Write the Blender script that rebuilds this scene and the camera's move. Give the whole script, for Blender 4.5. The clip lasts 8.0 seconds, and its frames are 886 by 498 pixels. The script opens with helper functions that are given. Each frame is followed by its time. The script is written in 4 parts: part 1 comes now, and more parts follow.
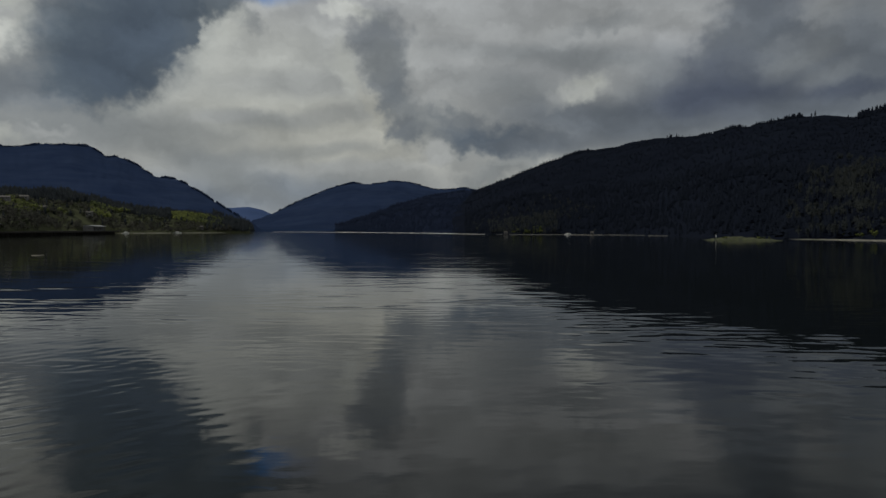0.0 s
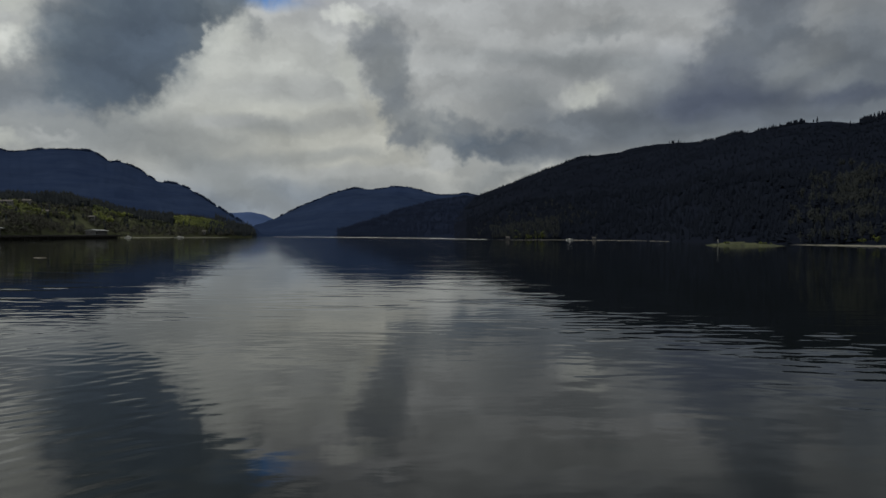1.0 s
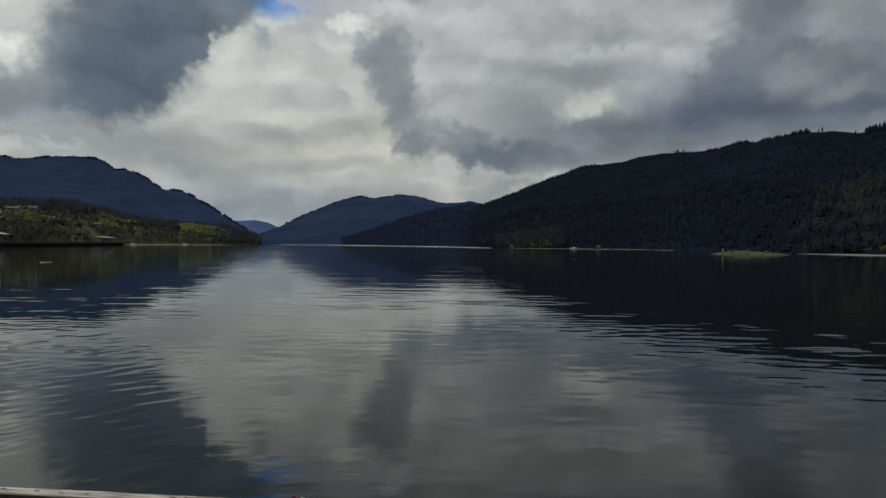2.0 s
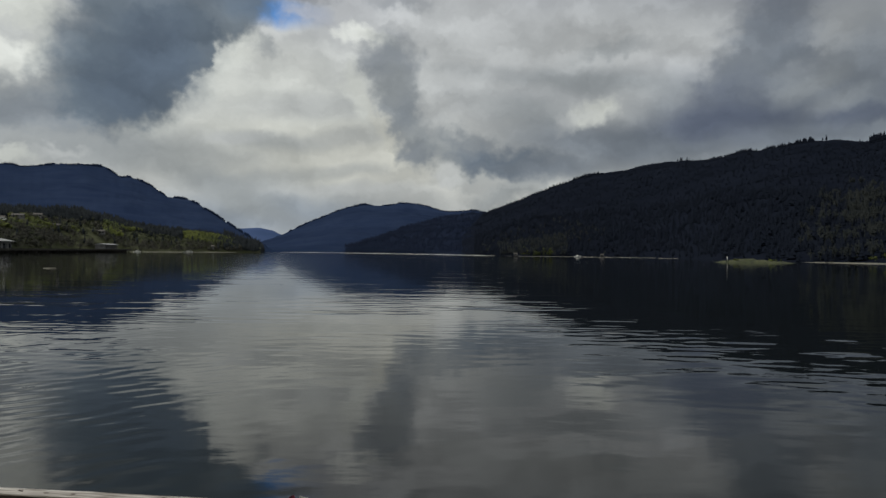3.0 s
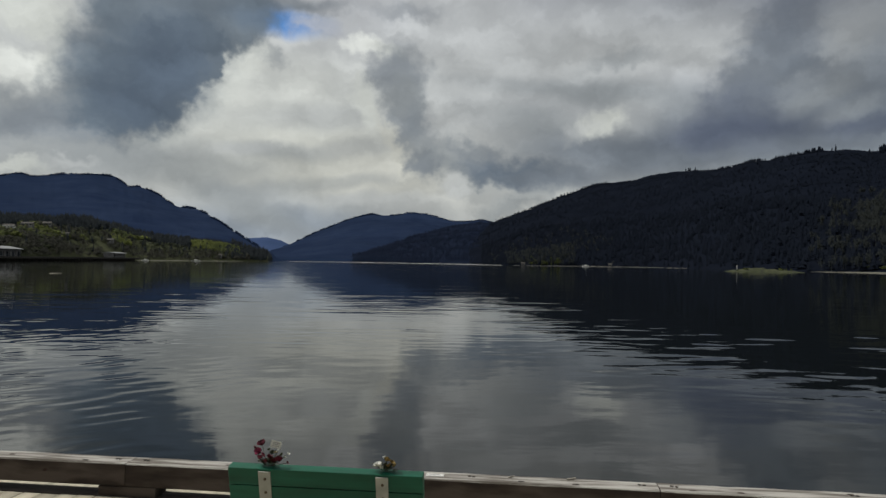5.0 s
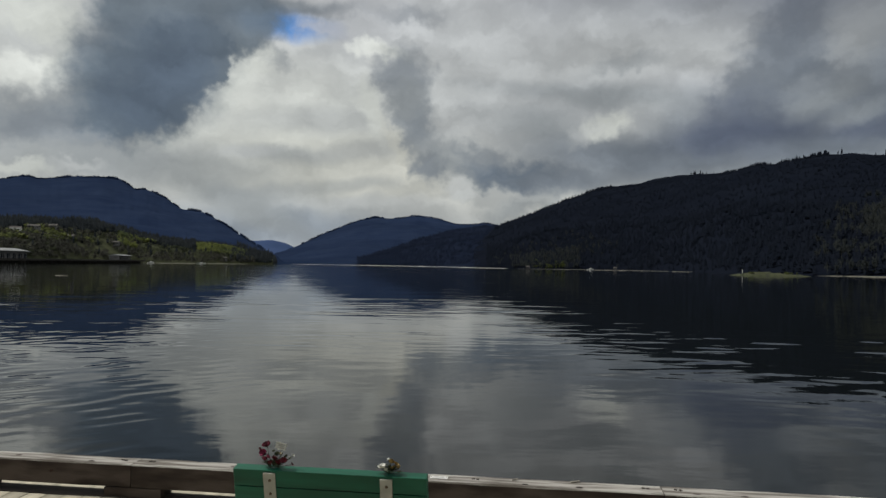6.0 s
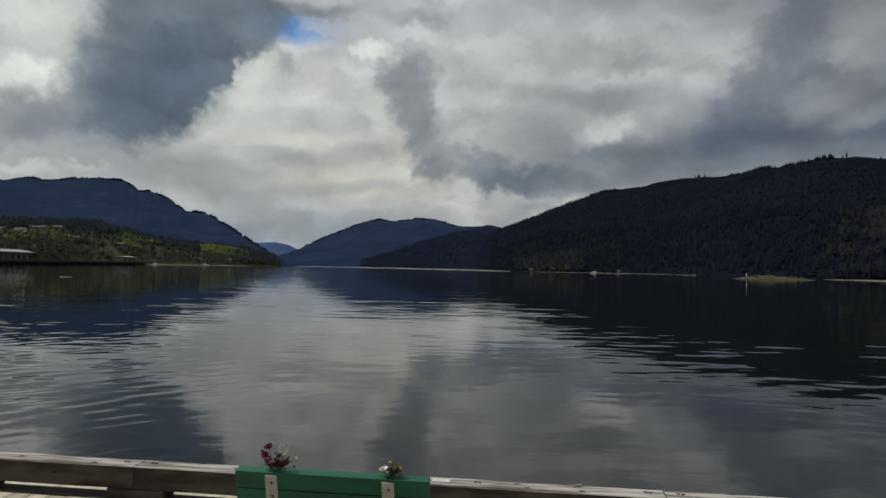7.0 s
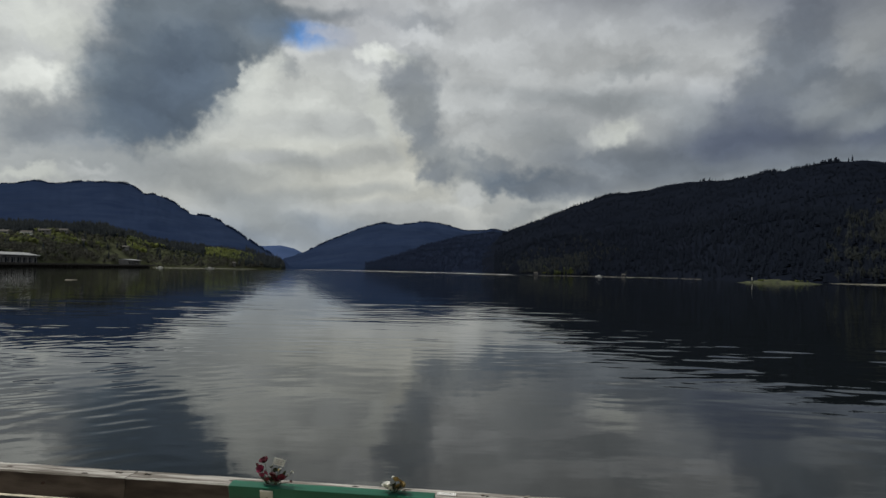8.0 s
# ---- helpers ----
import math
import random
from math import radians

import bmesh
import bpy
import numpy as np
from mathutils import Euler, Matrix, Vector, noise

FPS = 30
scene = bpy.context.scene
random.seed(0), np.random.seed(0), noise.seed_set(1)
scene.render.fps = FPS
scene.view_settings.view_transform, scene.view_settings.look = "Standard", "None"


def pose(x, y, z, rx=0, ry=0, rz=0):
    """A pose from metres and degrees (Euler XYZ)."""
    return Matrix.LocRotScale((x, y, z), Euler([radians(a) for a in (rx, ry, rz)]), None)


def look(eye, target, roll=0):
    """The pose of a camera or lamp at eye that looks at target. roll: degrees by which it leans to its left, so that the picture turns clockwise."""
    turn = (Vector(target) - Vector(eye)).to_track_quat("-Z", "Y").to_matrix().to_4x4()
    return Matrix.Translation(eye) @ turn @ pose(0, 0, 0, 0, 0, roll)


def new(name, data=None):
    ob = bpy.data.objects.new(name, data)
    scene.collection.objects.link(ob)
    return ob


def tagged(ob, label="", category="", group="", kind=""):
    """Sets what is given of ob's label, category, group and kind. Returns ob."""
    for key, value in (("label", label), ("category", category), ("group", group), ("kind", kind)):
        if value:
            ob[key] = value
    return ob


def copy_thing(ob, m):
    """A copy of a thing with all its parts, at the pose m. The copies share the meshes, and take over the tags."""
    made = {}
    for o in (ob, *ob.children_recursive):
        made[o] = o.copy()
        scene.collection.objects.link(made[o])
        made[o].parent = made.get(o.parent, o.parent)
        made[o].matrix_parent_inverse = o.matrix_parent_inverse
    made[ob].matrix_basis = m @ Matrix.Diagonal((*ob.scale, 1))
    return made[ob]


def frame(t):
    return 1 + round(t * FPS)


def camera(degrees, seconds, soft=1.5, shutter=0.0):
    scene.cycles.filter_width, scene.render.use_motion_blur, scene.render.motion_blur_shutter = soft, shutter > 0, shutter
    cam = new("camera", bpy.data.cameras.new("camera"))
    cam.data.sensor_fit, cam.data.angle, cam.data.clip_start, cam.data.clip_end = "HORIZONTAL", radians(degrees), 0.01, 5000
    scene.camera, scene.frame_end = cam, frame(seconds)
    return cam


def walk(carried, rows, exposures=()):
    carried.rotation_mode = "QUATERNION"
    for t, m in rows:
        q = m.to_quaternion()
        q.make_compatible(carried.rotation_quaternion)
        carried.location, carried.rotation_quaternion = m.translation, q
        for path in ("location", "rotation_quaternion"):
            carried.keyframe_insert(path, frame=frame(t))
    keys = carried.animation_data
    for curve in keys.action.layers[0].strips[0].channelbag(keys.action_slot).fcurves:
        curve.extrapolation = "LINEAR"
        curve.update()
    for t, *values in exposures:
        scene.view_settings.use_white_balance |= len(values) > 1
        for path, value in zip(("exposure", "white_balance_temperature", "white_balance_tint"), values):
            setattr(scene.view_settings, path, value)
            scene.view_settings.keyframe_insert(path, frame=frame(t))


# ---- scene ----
cam = camera(64.71, 8.0)


def view(x, y, z, yaw, pitch, lean):
    """A level camera pose turned by yaw, pitched up and leaning to its left."""
    return pose(x, y, z, 90 + pitch, 0, yaw) @ pose(0, 0, 0, 0, 0, lean)


walk(cam, [
    (0.0, view(0.019, -1.646, 6.572, -1.254, -1.618, 0.217)),
    (0.5, view(0.148, -1.715, 6.333, -1.220, -1.307, 0.302)),
    (0.8, view(0.159, -1.789, 6.194, -1.128, -1.223, 0.286)),
    (1.0, view(0.145, -1.857, 6.053, -1.095, -1.170, 0.338)),
    (1.5, view(0.122, -1.991, 5.692, -0.933, -0.803, 0.398)),
    (2.8, view(-0.016, -1.814, 5.088, -0.522, 0.044, 0.714)),
    (3.0, view(0.000, -1.437, 5.077, -0.455, 0.202, 0.657)),
    (3.5, view(-0.030, -0.454, 4.633, -0.333, 0.670, 0.727)),
    (3.7, view(-0.047, -0.206, 4.417, -0.273, 0.750, 0.702)),
    (3.9, view(-0.035, -0.078, 4.207, -0.205, 0.833, 0.642)),
    (4.0, view(-0.031, -0.036, 4.135, -0.170, 0.854, 0.703)),
    (4.5, view(-0.000, 0.000, 4.064, -0.000, 0.922, 0.772)),
    (6.0, view(0.006, -0.036, 4.062, 0.540, 1.269, 0.900)),
    (6.5, view(0.007, -0.030, 4.061, 0.684, 1.380, 0.998)),
    (7.0, view(0.013, -0.038, 4.065, 0.831, 1.472, 1.080)),
    (7.5, view(0.014, 0.015, 4.056, 1.017, 1.587, 1.090)),
    (8.0, view(-0.005, 0.280, 4.058, 1.201, 1.752, 1.156)),
], exposures=[(0.0, -0.58), (0.5, -0.46), (1.0, -0.34), (1.7, -0.16), (3.0, -0.06), (8.0, -0.05)])

# ---- world: broken cloud, with a hole of blue ----
SUN_AZ, SUN_EL = -72.0, 50.0
world = bpy.data.worlds.new("sky")
scene.world = world
world.use_nodes = True
WT = world.node_tree
WT.nodes.clear()


def wn(kind):
    return WT.nodes.new(kind)


def wmath(op, a, b=None):
    n = wn("ShaderNodeMath")
    n.operation = op
    for i, value in enumerate((a, b)):
        if value is None:
            continue
        if isinstance(value, (int, float)):
            n.inputs[i].default_value = value
        else:
            WT.links.new(value, n.inputs[i])
    return n.outputs[0]


def wvec(op, a, b):
    n = wn("ShaderNodeVectorMath")
    n.operation = op
    for i, value in enumerate((a, b)):
        if isinstance(value, tuple):
            n.inputs[i].default_value = value
        else:
            WT.links.new(value, n.inputs[i])
    return n.outputs["Value"] if op == "LENGTH" else n.outputs[0]


def wnoise(vector, scale, detail=4.0, rough=0.55, colour=False):
    n = wn("ShaderNodeTexNoise")
    n.inputs["Scale"].default_value = scale
    n.inputs["Detail"].default_value = detail
    n.inputs["Roughness"].default_value = rough
    WT.links.new(vector, n.inputs["Vector"])
    return n.outputs["Color" if colour else 0]


def wmix(factor, a, b):
    n = wn("ShaderNodeMix")
    n.data_type = "RGBA"
    for socket, value in ((n.inputs[0], factor), (n.inputs[6], a), (n.inputs[7], b)):
        if isinstance(value, (int, float)):
            socket.default_value = value
        elif isinstance(value, tuple):
            socket.default_value = (*value, 1)
        else:
            WT.links.new(value, socket)
    return n.outputs[2]


def wrange(value, a, b):
    n = wn("ShaderNodeMapRange")
    n.interpolation_type = "SMOOTHSTEP"
    n.inputs["From Min"].default_value, n.inputs["From Max"].default_value = a, b
    WT.links.new(value, n.inputs["Value"])
    return n.outputs[0]


way = wn("ShaderNodeTexCoord").outputs["Generated"]
split = wn("ShaderNodeSeparateXYZ")
WT.links.new(way, split.inputs[0])
azimuth = wmath("MULTIPLY", wmath("ARCTAN2", split.outputs[0], split.outputs[1]), 57.2958)
height = wmath("MULTIPLY", wmath("ARCSINE", split.outputs[2]), 57.2958)
flat = wn("ShaderNodeCombineXYZ")
WT.links.new(azimuth, flat.inputs[0])
WT.links.new(height, flat.inputs[1])
flat = flat.outputs[0]
# billows push the outlines of the clouds about, at three sizes
big = wvec("MULTIPLY", wvec("SUBTRACT", wnoise(flat, 0.16, 2.0, 0.5, True), (0.5, 0.5, 0.5)), (2.2, 1.8, 0))
mid = wvec("MULTIPLY", wvec("SUBTRACT", wnoise(flat, 0.5, 3.0, 0.5, True), (0.5, 0.5, 0.5)), (2.6, 2.2, 0))
small = wvec("MULTIPLY", wvec("SUBTRACT", wnoise(flat, 1.5, 2.5, 0.5, True), (0.5, 0.5, 0.5)), (1.3, 1.1, 0))
billow = wvec("ADD", flat, wvec("ADD", big, wvec("ADD", mid, small)))
gentle = wvec("ADD", flat, wvec("MULTIPLY", wvec("ADD", big, mid), (0.6, 0.45, 0)))

# layered cloud: long streaks, flatter towards the horizon
streaks = wnoise(wvec("MULTIPLY", gentle, (0.055, 0.19, 0)), 1.0, 6.0, 0.55)
puffs = wnoise(wvec("MULTIPLY", billow, (0.10, 0.16, 0)), 1.0, 6.0, 0.6)
fine = wnoise(wvec("MULTIPLY", billow, (0.3, 0.5, 0)), 1.0, 3.0, 0.5)
heap = wn("ShaderNodeTexVoronoi")
heap.feature = "SMOOTH_F1"
heap.inputs["Scale"].default_value = 1.0
heap.inputs["Smoothness"].default_value = 0.55
WT.links.new(wvec("MULTIPLY", billow, (0.26, 0.42, 0)), heap.inputs["Vector"])
heaps = wmath("SUBTRACT", 0.85, heap.outputs["Distance"])
cover = wmath("ADD", wmath("MULTIPLY", streaks, 0.5), wmath("ADD", wmath("MULTIPLY", puffs, 0.32), wmath("MULTIPLY", heaps, 0.17)))
sky = wmix(wrange(cover, 0.36, 0.62), (0.40, 0.415, 0.41), (0.66, 0.67, 0.63))


def cloud(az, el, wide, tall, tilt, colour, soft=0.5, weight=1.0, ragged=True):
    """One mass of cloud, an uneven oval laid over what is behind it."""
    global sky
    n = wn("ShaderNodeVectorRotate")
    n.rotation_type = "Z_AXIS"
    WT.links.new(billow if ragged else gentle, n.inputs["Vector"])
    n.inputs["Center"].default_value = (az, el, 0)
    n.inputs["Angle"].default_value = radians(-tilt)
    q = wvec("MULTIPLY", wvec("SUBTRACT", n.outputs[0], (az, el, 0)), (1 / wide, 1 / tall, 0))
    mask = wrange(wvec("LENGTH", q, (0, 0, 0)), 1 + soft, 1 - soft)
    shade = wmath("MULTIPLY", mask, weight)
    inner = wmath("ADD", wmath("MULTIPLY", heaps, 0.34), wmath("ADD", wmath("MULTIPLY", fine, 0.34), 0.69))
    tone = wmix(1.0, colour, colour)
    vary = wn("ShaderNodeVectorMath")
    vary.operation = "SCALE"
    WT.links.new(tone, vary.inputs[0])
    WT.links.new(inner, vary.inputs["Scale"])
    sky = wmix(shade, sky, vary.outputs[0])


TONES = {
    "slate": (0.099, 0.131, 0.175),
    "slate_top": (0.134, 0.168, 0.199),
    "steel": (0.181, 0.207, 0.238),
    "grey": (0.298, 0.322, 0.332),
    "mist": (0.394, 0.41, 0.405),
    "pale": (0.511, 0.53, 0.524),
    "white": (0.661, 0.684, 0.632),
    "bright": (0.852, 0.878, 0.826),
    "blue": (0.09, 0.25, 0.577),
    "bank": (0.09, 0.107, 0.152),
    "lilac": (0.474, 0.492, 0.53),
    "warm": (0.699, 0.691, 0.59),
    "haze": (0.258, 0.298, 0.347),
}
# wide grounds: pale lilac overhead, warm white in the middle, grey to one side
cloud(27.2, 11.2, 15.4, 6.2, 0, TONES["steel"], 0.75, 1.00, False)
cloud(30.0, 12.7, 4.9, 6.0, 0, TONES["steel"], 0.75, 0.60, False)
cloud(20.5, 17.2, 13.4, 4.8, 0, TONES["mist"], 0.70, 0.60, False)
cloud(4.2, 18.0, 17.5, 6.0, 0, TONES["lilac"], 0.70, 0.95, False)
cloud(1.4, 19.7, 7.4, 2.8, 0, TONES["pale"], 0.80, 0.70, False)
cloud(6.6, 15.9, 10.0, 2.8, 0, TONES["pale"], 0.80, 0.80, False)
cloud(-12.2, 12.0, 11.5, 5.0, 8, TONES["white"], 0.70, 0.60, False)
cloud(-8.6, 7.2, 10.9, 2.7, 0, TONES["warm"], 0.70, 0.45, False)
cloud(-31.3, 14.1, 5.1, 5.2, 0, TONES["pale"], 0.60, 0.70, False)
cloud(-29.1, 7.5, 7.1, 1.8, 4, TONES["grey"], 0.70, 0.70, False)
cloud(16.3, 18.4, 8.5, 4.0, 5, TONES["pale"], 0.70, 0.85, False)
cloud(21.3, 17.1, 3.0, 2.2, 20, TONES["pale"], 0.70, 0.55)
cloud(6.6, 12.4, 6.8, 3.2, -6, TONES["mist"], 0.70, 0.50, False)
# long streaks low in the middle
cloud(-10.4, 11.4, 5.4, 1.0, 3, TONES["mist"], 0.70, 0.65, False)
cloud(-13.1, 8.5, 3.7, 0.6, -3, TONES["grey"], 0.70, 0.60, False)
cloud(-7.7, 9.0, 3.2, 0.6, 6, TONES["mist"], 0.70, 0.60, False)
cloud(-20.3, 7.1, 6.9, 1.7, 0, TONES["grey"], 0.75, 0.60, False)
cloud(-16.1, 8.6, 2.6, 0.4, 5, TONES["pale"], 0.70, 0.60, False)
cloud(-9.0, 6.3, 5.0, 0.5, 4, TONES["grey"], 0.70, 0.50, False)
cloud(-14.8, 5.4, 4.8, 0.6, 2, TONES["grey"], 0.70, 0.50, False)
cloud(-6.7, 4.9, 4.1, 0.5, 0, TONES["mist"], 0.70, 0.50, False)
cloud(-13.8, 2.6, 10.0, 2.1, 0, TONES["haze"], 0.80, 1.00, False)
cloud(-15.6, 3.8, 4.7, 1.0, -20, TONES["grey"], 0.80, 0.70, False)
cloud(-17.3, 4.9, 3.0, 0.9, -25, TONES["grey"], 0.80, 0.50, False)
cloud(-9.0, 4.9, 2.7, 0.4, 3, TONES["pale"], 0.70, 0.50, False)
cloud(-3.5, 5.0, 3.7, 0.6, 0, TONES["pale"], 0.70, 0.60, False)
cloud(0.7, 4.1, 4.2, 0.7, 0, TONES["mist"], 0.70, 0.50, False)
# grey streaks and a white heap beyond the middle
cloud(5.2, 14.2, 5.5, 0.6, -4, TONES["grey"], 0.70, 0.50, False)
cloud(13.8, 13.3, 6.1, 1.1, -5, TONES["grey"], 0.70, 0.85, False)
cloud(13.8, 15.8, 2.8, 0.6, 8, TONES["grey"], 0.70, 0.60)
cloud(6.6, 11.4, 5.5, 1.3, -12, TONES["grey"], 0.70, 0.75, False)
cloud(2.0, 12.4, 3.2, 2.3, 0, TONES["pale"], 0.70, 0.50, False)
cloud(5.3, 9.5, 5.5, 1.0, -10, TONES["mist"], 0.70, 0.50)
cloud(12.5, 8.7, 6.6, 1.5, -4, TONES["steel"], 0.70, 0.85, False)
cloud(17.7, 8.5, 5.0, 1.5, 8, TONES["steel"], 0.70, 0.80, False)
cloud(15.1, 11.5, 4.3, 1.2, 0, TONES["mist"], 0.70, 0.60, False)
cloud(12.8, 11.3, 1.5, 0.9, 4, TONES["white"], 0.70, 0.85)
cloud(10.9, 10.5, 1.5, 0.7, 25, TONES["pale"], 0.70, 0.55)
cloud(18.1, 10.1, 2.9, 2.2, 40, TONES["steel"], 0.70, 0.60, False)
# dark bank leaning over the mountainside
cloud(26.4, 16.6, 3.0, 3.7, 0, TONES["steel"], 0.70, 0.60, False)
cloud(24.1, 14.5, 2.1, 5.1, -28, TONES["steel"], 0.55, 0.80)
cloud(26.8, 14.8, 1.5, 0.8, 10, TONES["steel"], 0.60, 0.80)
cloud(22.0, 11.2, 2.8, 1.9, 30, TONES["bank"], 0.70, 0.55)
cloud(23.0, 9.8, 5.5, 1.3, 2, TONES["bank"], 0.65, 0.90, False)
cloud(26.8, 9.4, 2.9, 0.8, 6, TONES["bank"], 0.70, 0.60, False)
cloud(31.1, 9.8, 2.7, 0.9, 0, TONES["bank"], 0.60, 0.80)
cloud(31.6, 13.3, 1.7, 2.4, 0, TONES["steel"], 0.70, 0.50, False)
cloud(29.7, 11.0, 2.1, 0.6, 20, TONES["grey"], 0.70, 0.40, False)
cloud(28.2, 12.3, 2.2, 0.7, 25, TONES["grey"], 0.70, 0.45, False)
cloud(30.0, 16.5, 1.7, 1.4, 50, TONES["mist"], 0.70, 0.50)
cloud(19.8, 8.1, 3.7, 0.4, 6, TONES["steel"], 0.70, 0.50, False)
cloud(28.3, 8.7, 4.7, 1.0, -2, TONES["steel"], 0.70, 0.80, False)
# grey trail leaning down across the middle, slate bar at its foot
cloud(-6.4, 17.3, 1.7, 0.6, -4, TONES["bright"], 0.60, 0.85)
cloud(-4.6, 16.7, 1.8, 0.5, -25, TONES["white"], 0.60, 0.60)
cloud(-4.1, 15.0, 2.1, 2.1, -30, TONES["steel"], 0.55, 0.75)
cloud(-3.3, 12.2, 1.7, 2.4, 8, TONES["grey"], 0.50, 0.95)
cloud(-2.5, 9.9, 1.9, 2.3, 25, TONES["steel"], 0.50, 0.55)
cloud(-1.6, 8.1, 1.4, 1.3, 20, TONES["steel"], 0.50, 0.80)
cloud(0.6, 8.8, 3.2, 1.4, -20, TONES["grey"], 0.60, 0.80)
cloud(3.4, 8.6, 3.2, 0.9, -15, TONES["steel"], 0.60, 0.60)
cloud(-4.5, 9.4, 0.5, 2.8, 32, TONES["warm"], 0.80, 0.40)
cloud(-6.6, 12.7, 0.8, 2.3, 8, TONES["white"], 0.70, 0.70)
cloud(-0.6, 11.7, 0.9, 1.9, 10, TONES["pale"], 0.70, 0.50)
cloud(5.3, 7.0, 5.0, 1.2, -4, TONES["slate"], 0.65, 0.90)
cloud(9.2, 6.8, 4.1, 0.9, 0, TONES["steel"], 0.70, 0.85, False)
cloud(2.8, 5.4, 2.8, 0.6, -6, TONES["mist"], 0.60, 0.80)
cloud(5.5, 4.6, 3.2, 0.7, 15, TONES["grey"], 0.70, 0.80)
cloud(0.7, 6.1, 1.2, 0.7, 0, TONES["pale"], 0.60, 0.70)
# hole of blue, and wisps beside it
cloud(-13.7, 18.5, 3.3, 0.9, -2, TONES["blue"], 0.75, 1.00, False)
cloud(-10.6, 18.5, 2.1, 0.6, -5, TONES["lilac"], 0.70, 0.70)
cloud(-9.7, 19.9, 2.3, 0.5, 0, TONES["steel"], 0.80, 0.35)
cloud(-3.5, 19.9, 2.3, 0.6, 0, TONES["steel"], 0.80, 0.45)
cloud(-14.3, 16.0, 1.5, 0.5, -28, TONES["grey"], 0.70, 0.70)
# great dark cloud, white heaps behind its edge
cloud(-31.6, 13.2, 2.9, 1.6, 5, TONES["bright"], 0.50, 1.00)
cloud(-30.8, 16.6, 3.3, 2.0, 0, TONES["white"], 0.60, 0.85)
cloud(-29.8, 15.0, 1.1, 1.8, 10, TONES["white"], 0.60, 0.70)
cloud(-31.7, 15.1, 1.7, 0.8, 0, TONES["pale"], 0.60, 0.70)
cloud(-31.8, 6.4, 1.8, 0.5, 0, TONES["white"], 0.60, 0.70)
cloud(-28.2, 6.9, 1.6, 0.4, 0, TONES["pale"], 0.60, 0.60)
cloud(-18.7, 13.2, 2.9, 1.3, 30, TONES["white"], 0.60, 0.80)
cloud(-16.2, 15.7, 1.7, 1.2, 0, TONES["white"], 0.60, 0.70)
cloud(-21.9, 9.8, 2.4, 0.9, 25, TONES["white"], 0.60, 0.60)
cloud(-30.5, 10.3, 4.5, 1.6, 6, TONES["grey"], 0.60, 0.85)
cloud(-29.1, 9.5, 5.3, 1.4, 3, TONES["steel"], 0.60, 0.70)
cloud(-27.0, 14.7, 2.2, 4.1, -10, TONES["steel"], 0.70, 0.75)
cloud(-20.7, 18.5, 6.7, 3.3, 4, TONES["slate_top"], 0.18, 0.92)
cloud(-20.0, 15.5, 2.5, 2.4, 0, TONES["slate_top"], 0.14, 0.92)
cloud(-23.1, 13.7, 4.1, 3.4, 36, TONES["slate_top"], 0.16, 0.95)
cloud(-25.1, 13.0, 4.2, 3.8, 20, TONES["slate_top"], 0.45, 0.90)
cloud(-25.3, 10.8, 3.0, 1.8, 20, TONES["slate_top"], 0.22, 0.92)
cloud(-22.0, 14.1, 3.8, 3.2, 35, TONES["slate"], 0.80, 0.90)
cloud(-24.7, 11.0, 2.7, 1.9, 20, TONES["slate"], 0.80, 0.85)
cloud(-13.7, 19.8, 3.9, 0.5, 4, TONES["slate_top"], 0.50, 0.60, False)
# clouds added overhead, out of sight, to tone down what the lake mirrors
cloud(30.0, 27.0, 24.0, 8.5, 0, TONES["bank"], 0.50, 0.85, False)
cloud(-4.0, 25.5, 13.0, 3.8, 0, TONES["mist"], 0.60, 0.60, False)
cloud(-20.0, 26.0, 11.0, 4.6, 0, TONES["slate"], 0.50, 0.85, False)
# folds and thin places in all of it
folds = wmath("ADD", wmath("MULTIPLY", wnoise(wvec("MULTIPLY", billow, (0.16, 0.36, 0)), 1.0, 4.0, 0.5), 0.9), wmath("MULTIPLY", wnoise(wvec("MULTIPLY", gentle, (0.07, 0.22, 0)), 1.0, 3.0, 0.5), 0.7))
relief = wn("ShaderNodeVectorMath")
relief.operation = "SCALE"
WT.links.new(sky, relief.inputs[0])
WT.links.new(wmath("ADD", wmath("MULTIPLY", wrange(folds, 0.58, 1.02), 0.26), 0.87), relief.inputs["Scale"])
sky = relief.outputs[0]

blue = wn("ShaderNodeTexSky")
blue.sky_type, blue.sun_disc = "NISHITA", False
blue.sun_elevation, blue.sun_rotation = radians(SUN_EL), radians(SUN_AZ)
under = wn("ShaderNodeBackground")
under.inputs["Strength"].default_value = 0.06
WT.links.new(blue.outputs[0], under.inputs["Color"])
veil = wn("ShaderNodeBackground")
WT.links.new(sky, veil.inputs["Color"])
veil.inputs["Strength"].default_value = 1.0
both = wn("ShaderNodeMixShader")
both.inputs[0].default_value = 0.93
WT.links.new(under.outputs[0], both.inputs[1])
WT.links.new(veil.outputs[0], both.inputs[2])
WT.links.new(both.outputs[0], wn("ShaderNodeOutputWorld").inputs["Surface"])

sun = new("sun", bpy.data.lights.new("sun", "SUN"))
sun.data.energy, sun.data.angle, sun.data.color = 2.6, radians(2.0), (1.0, 0.95, 0.86)
a, e = radians(SUN_AZ), radians(SUN_EL)
sun.matrix_world = look((0, 0, 40), (-40 * math.sin(a) * math.cos(e), -40 * math.cos(a) * math.cos(e), 40 - 40 * math.sin(e)))


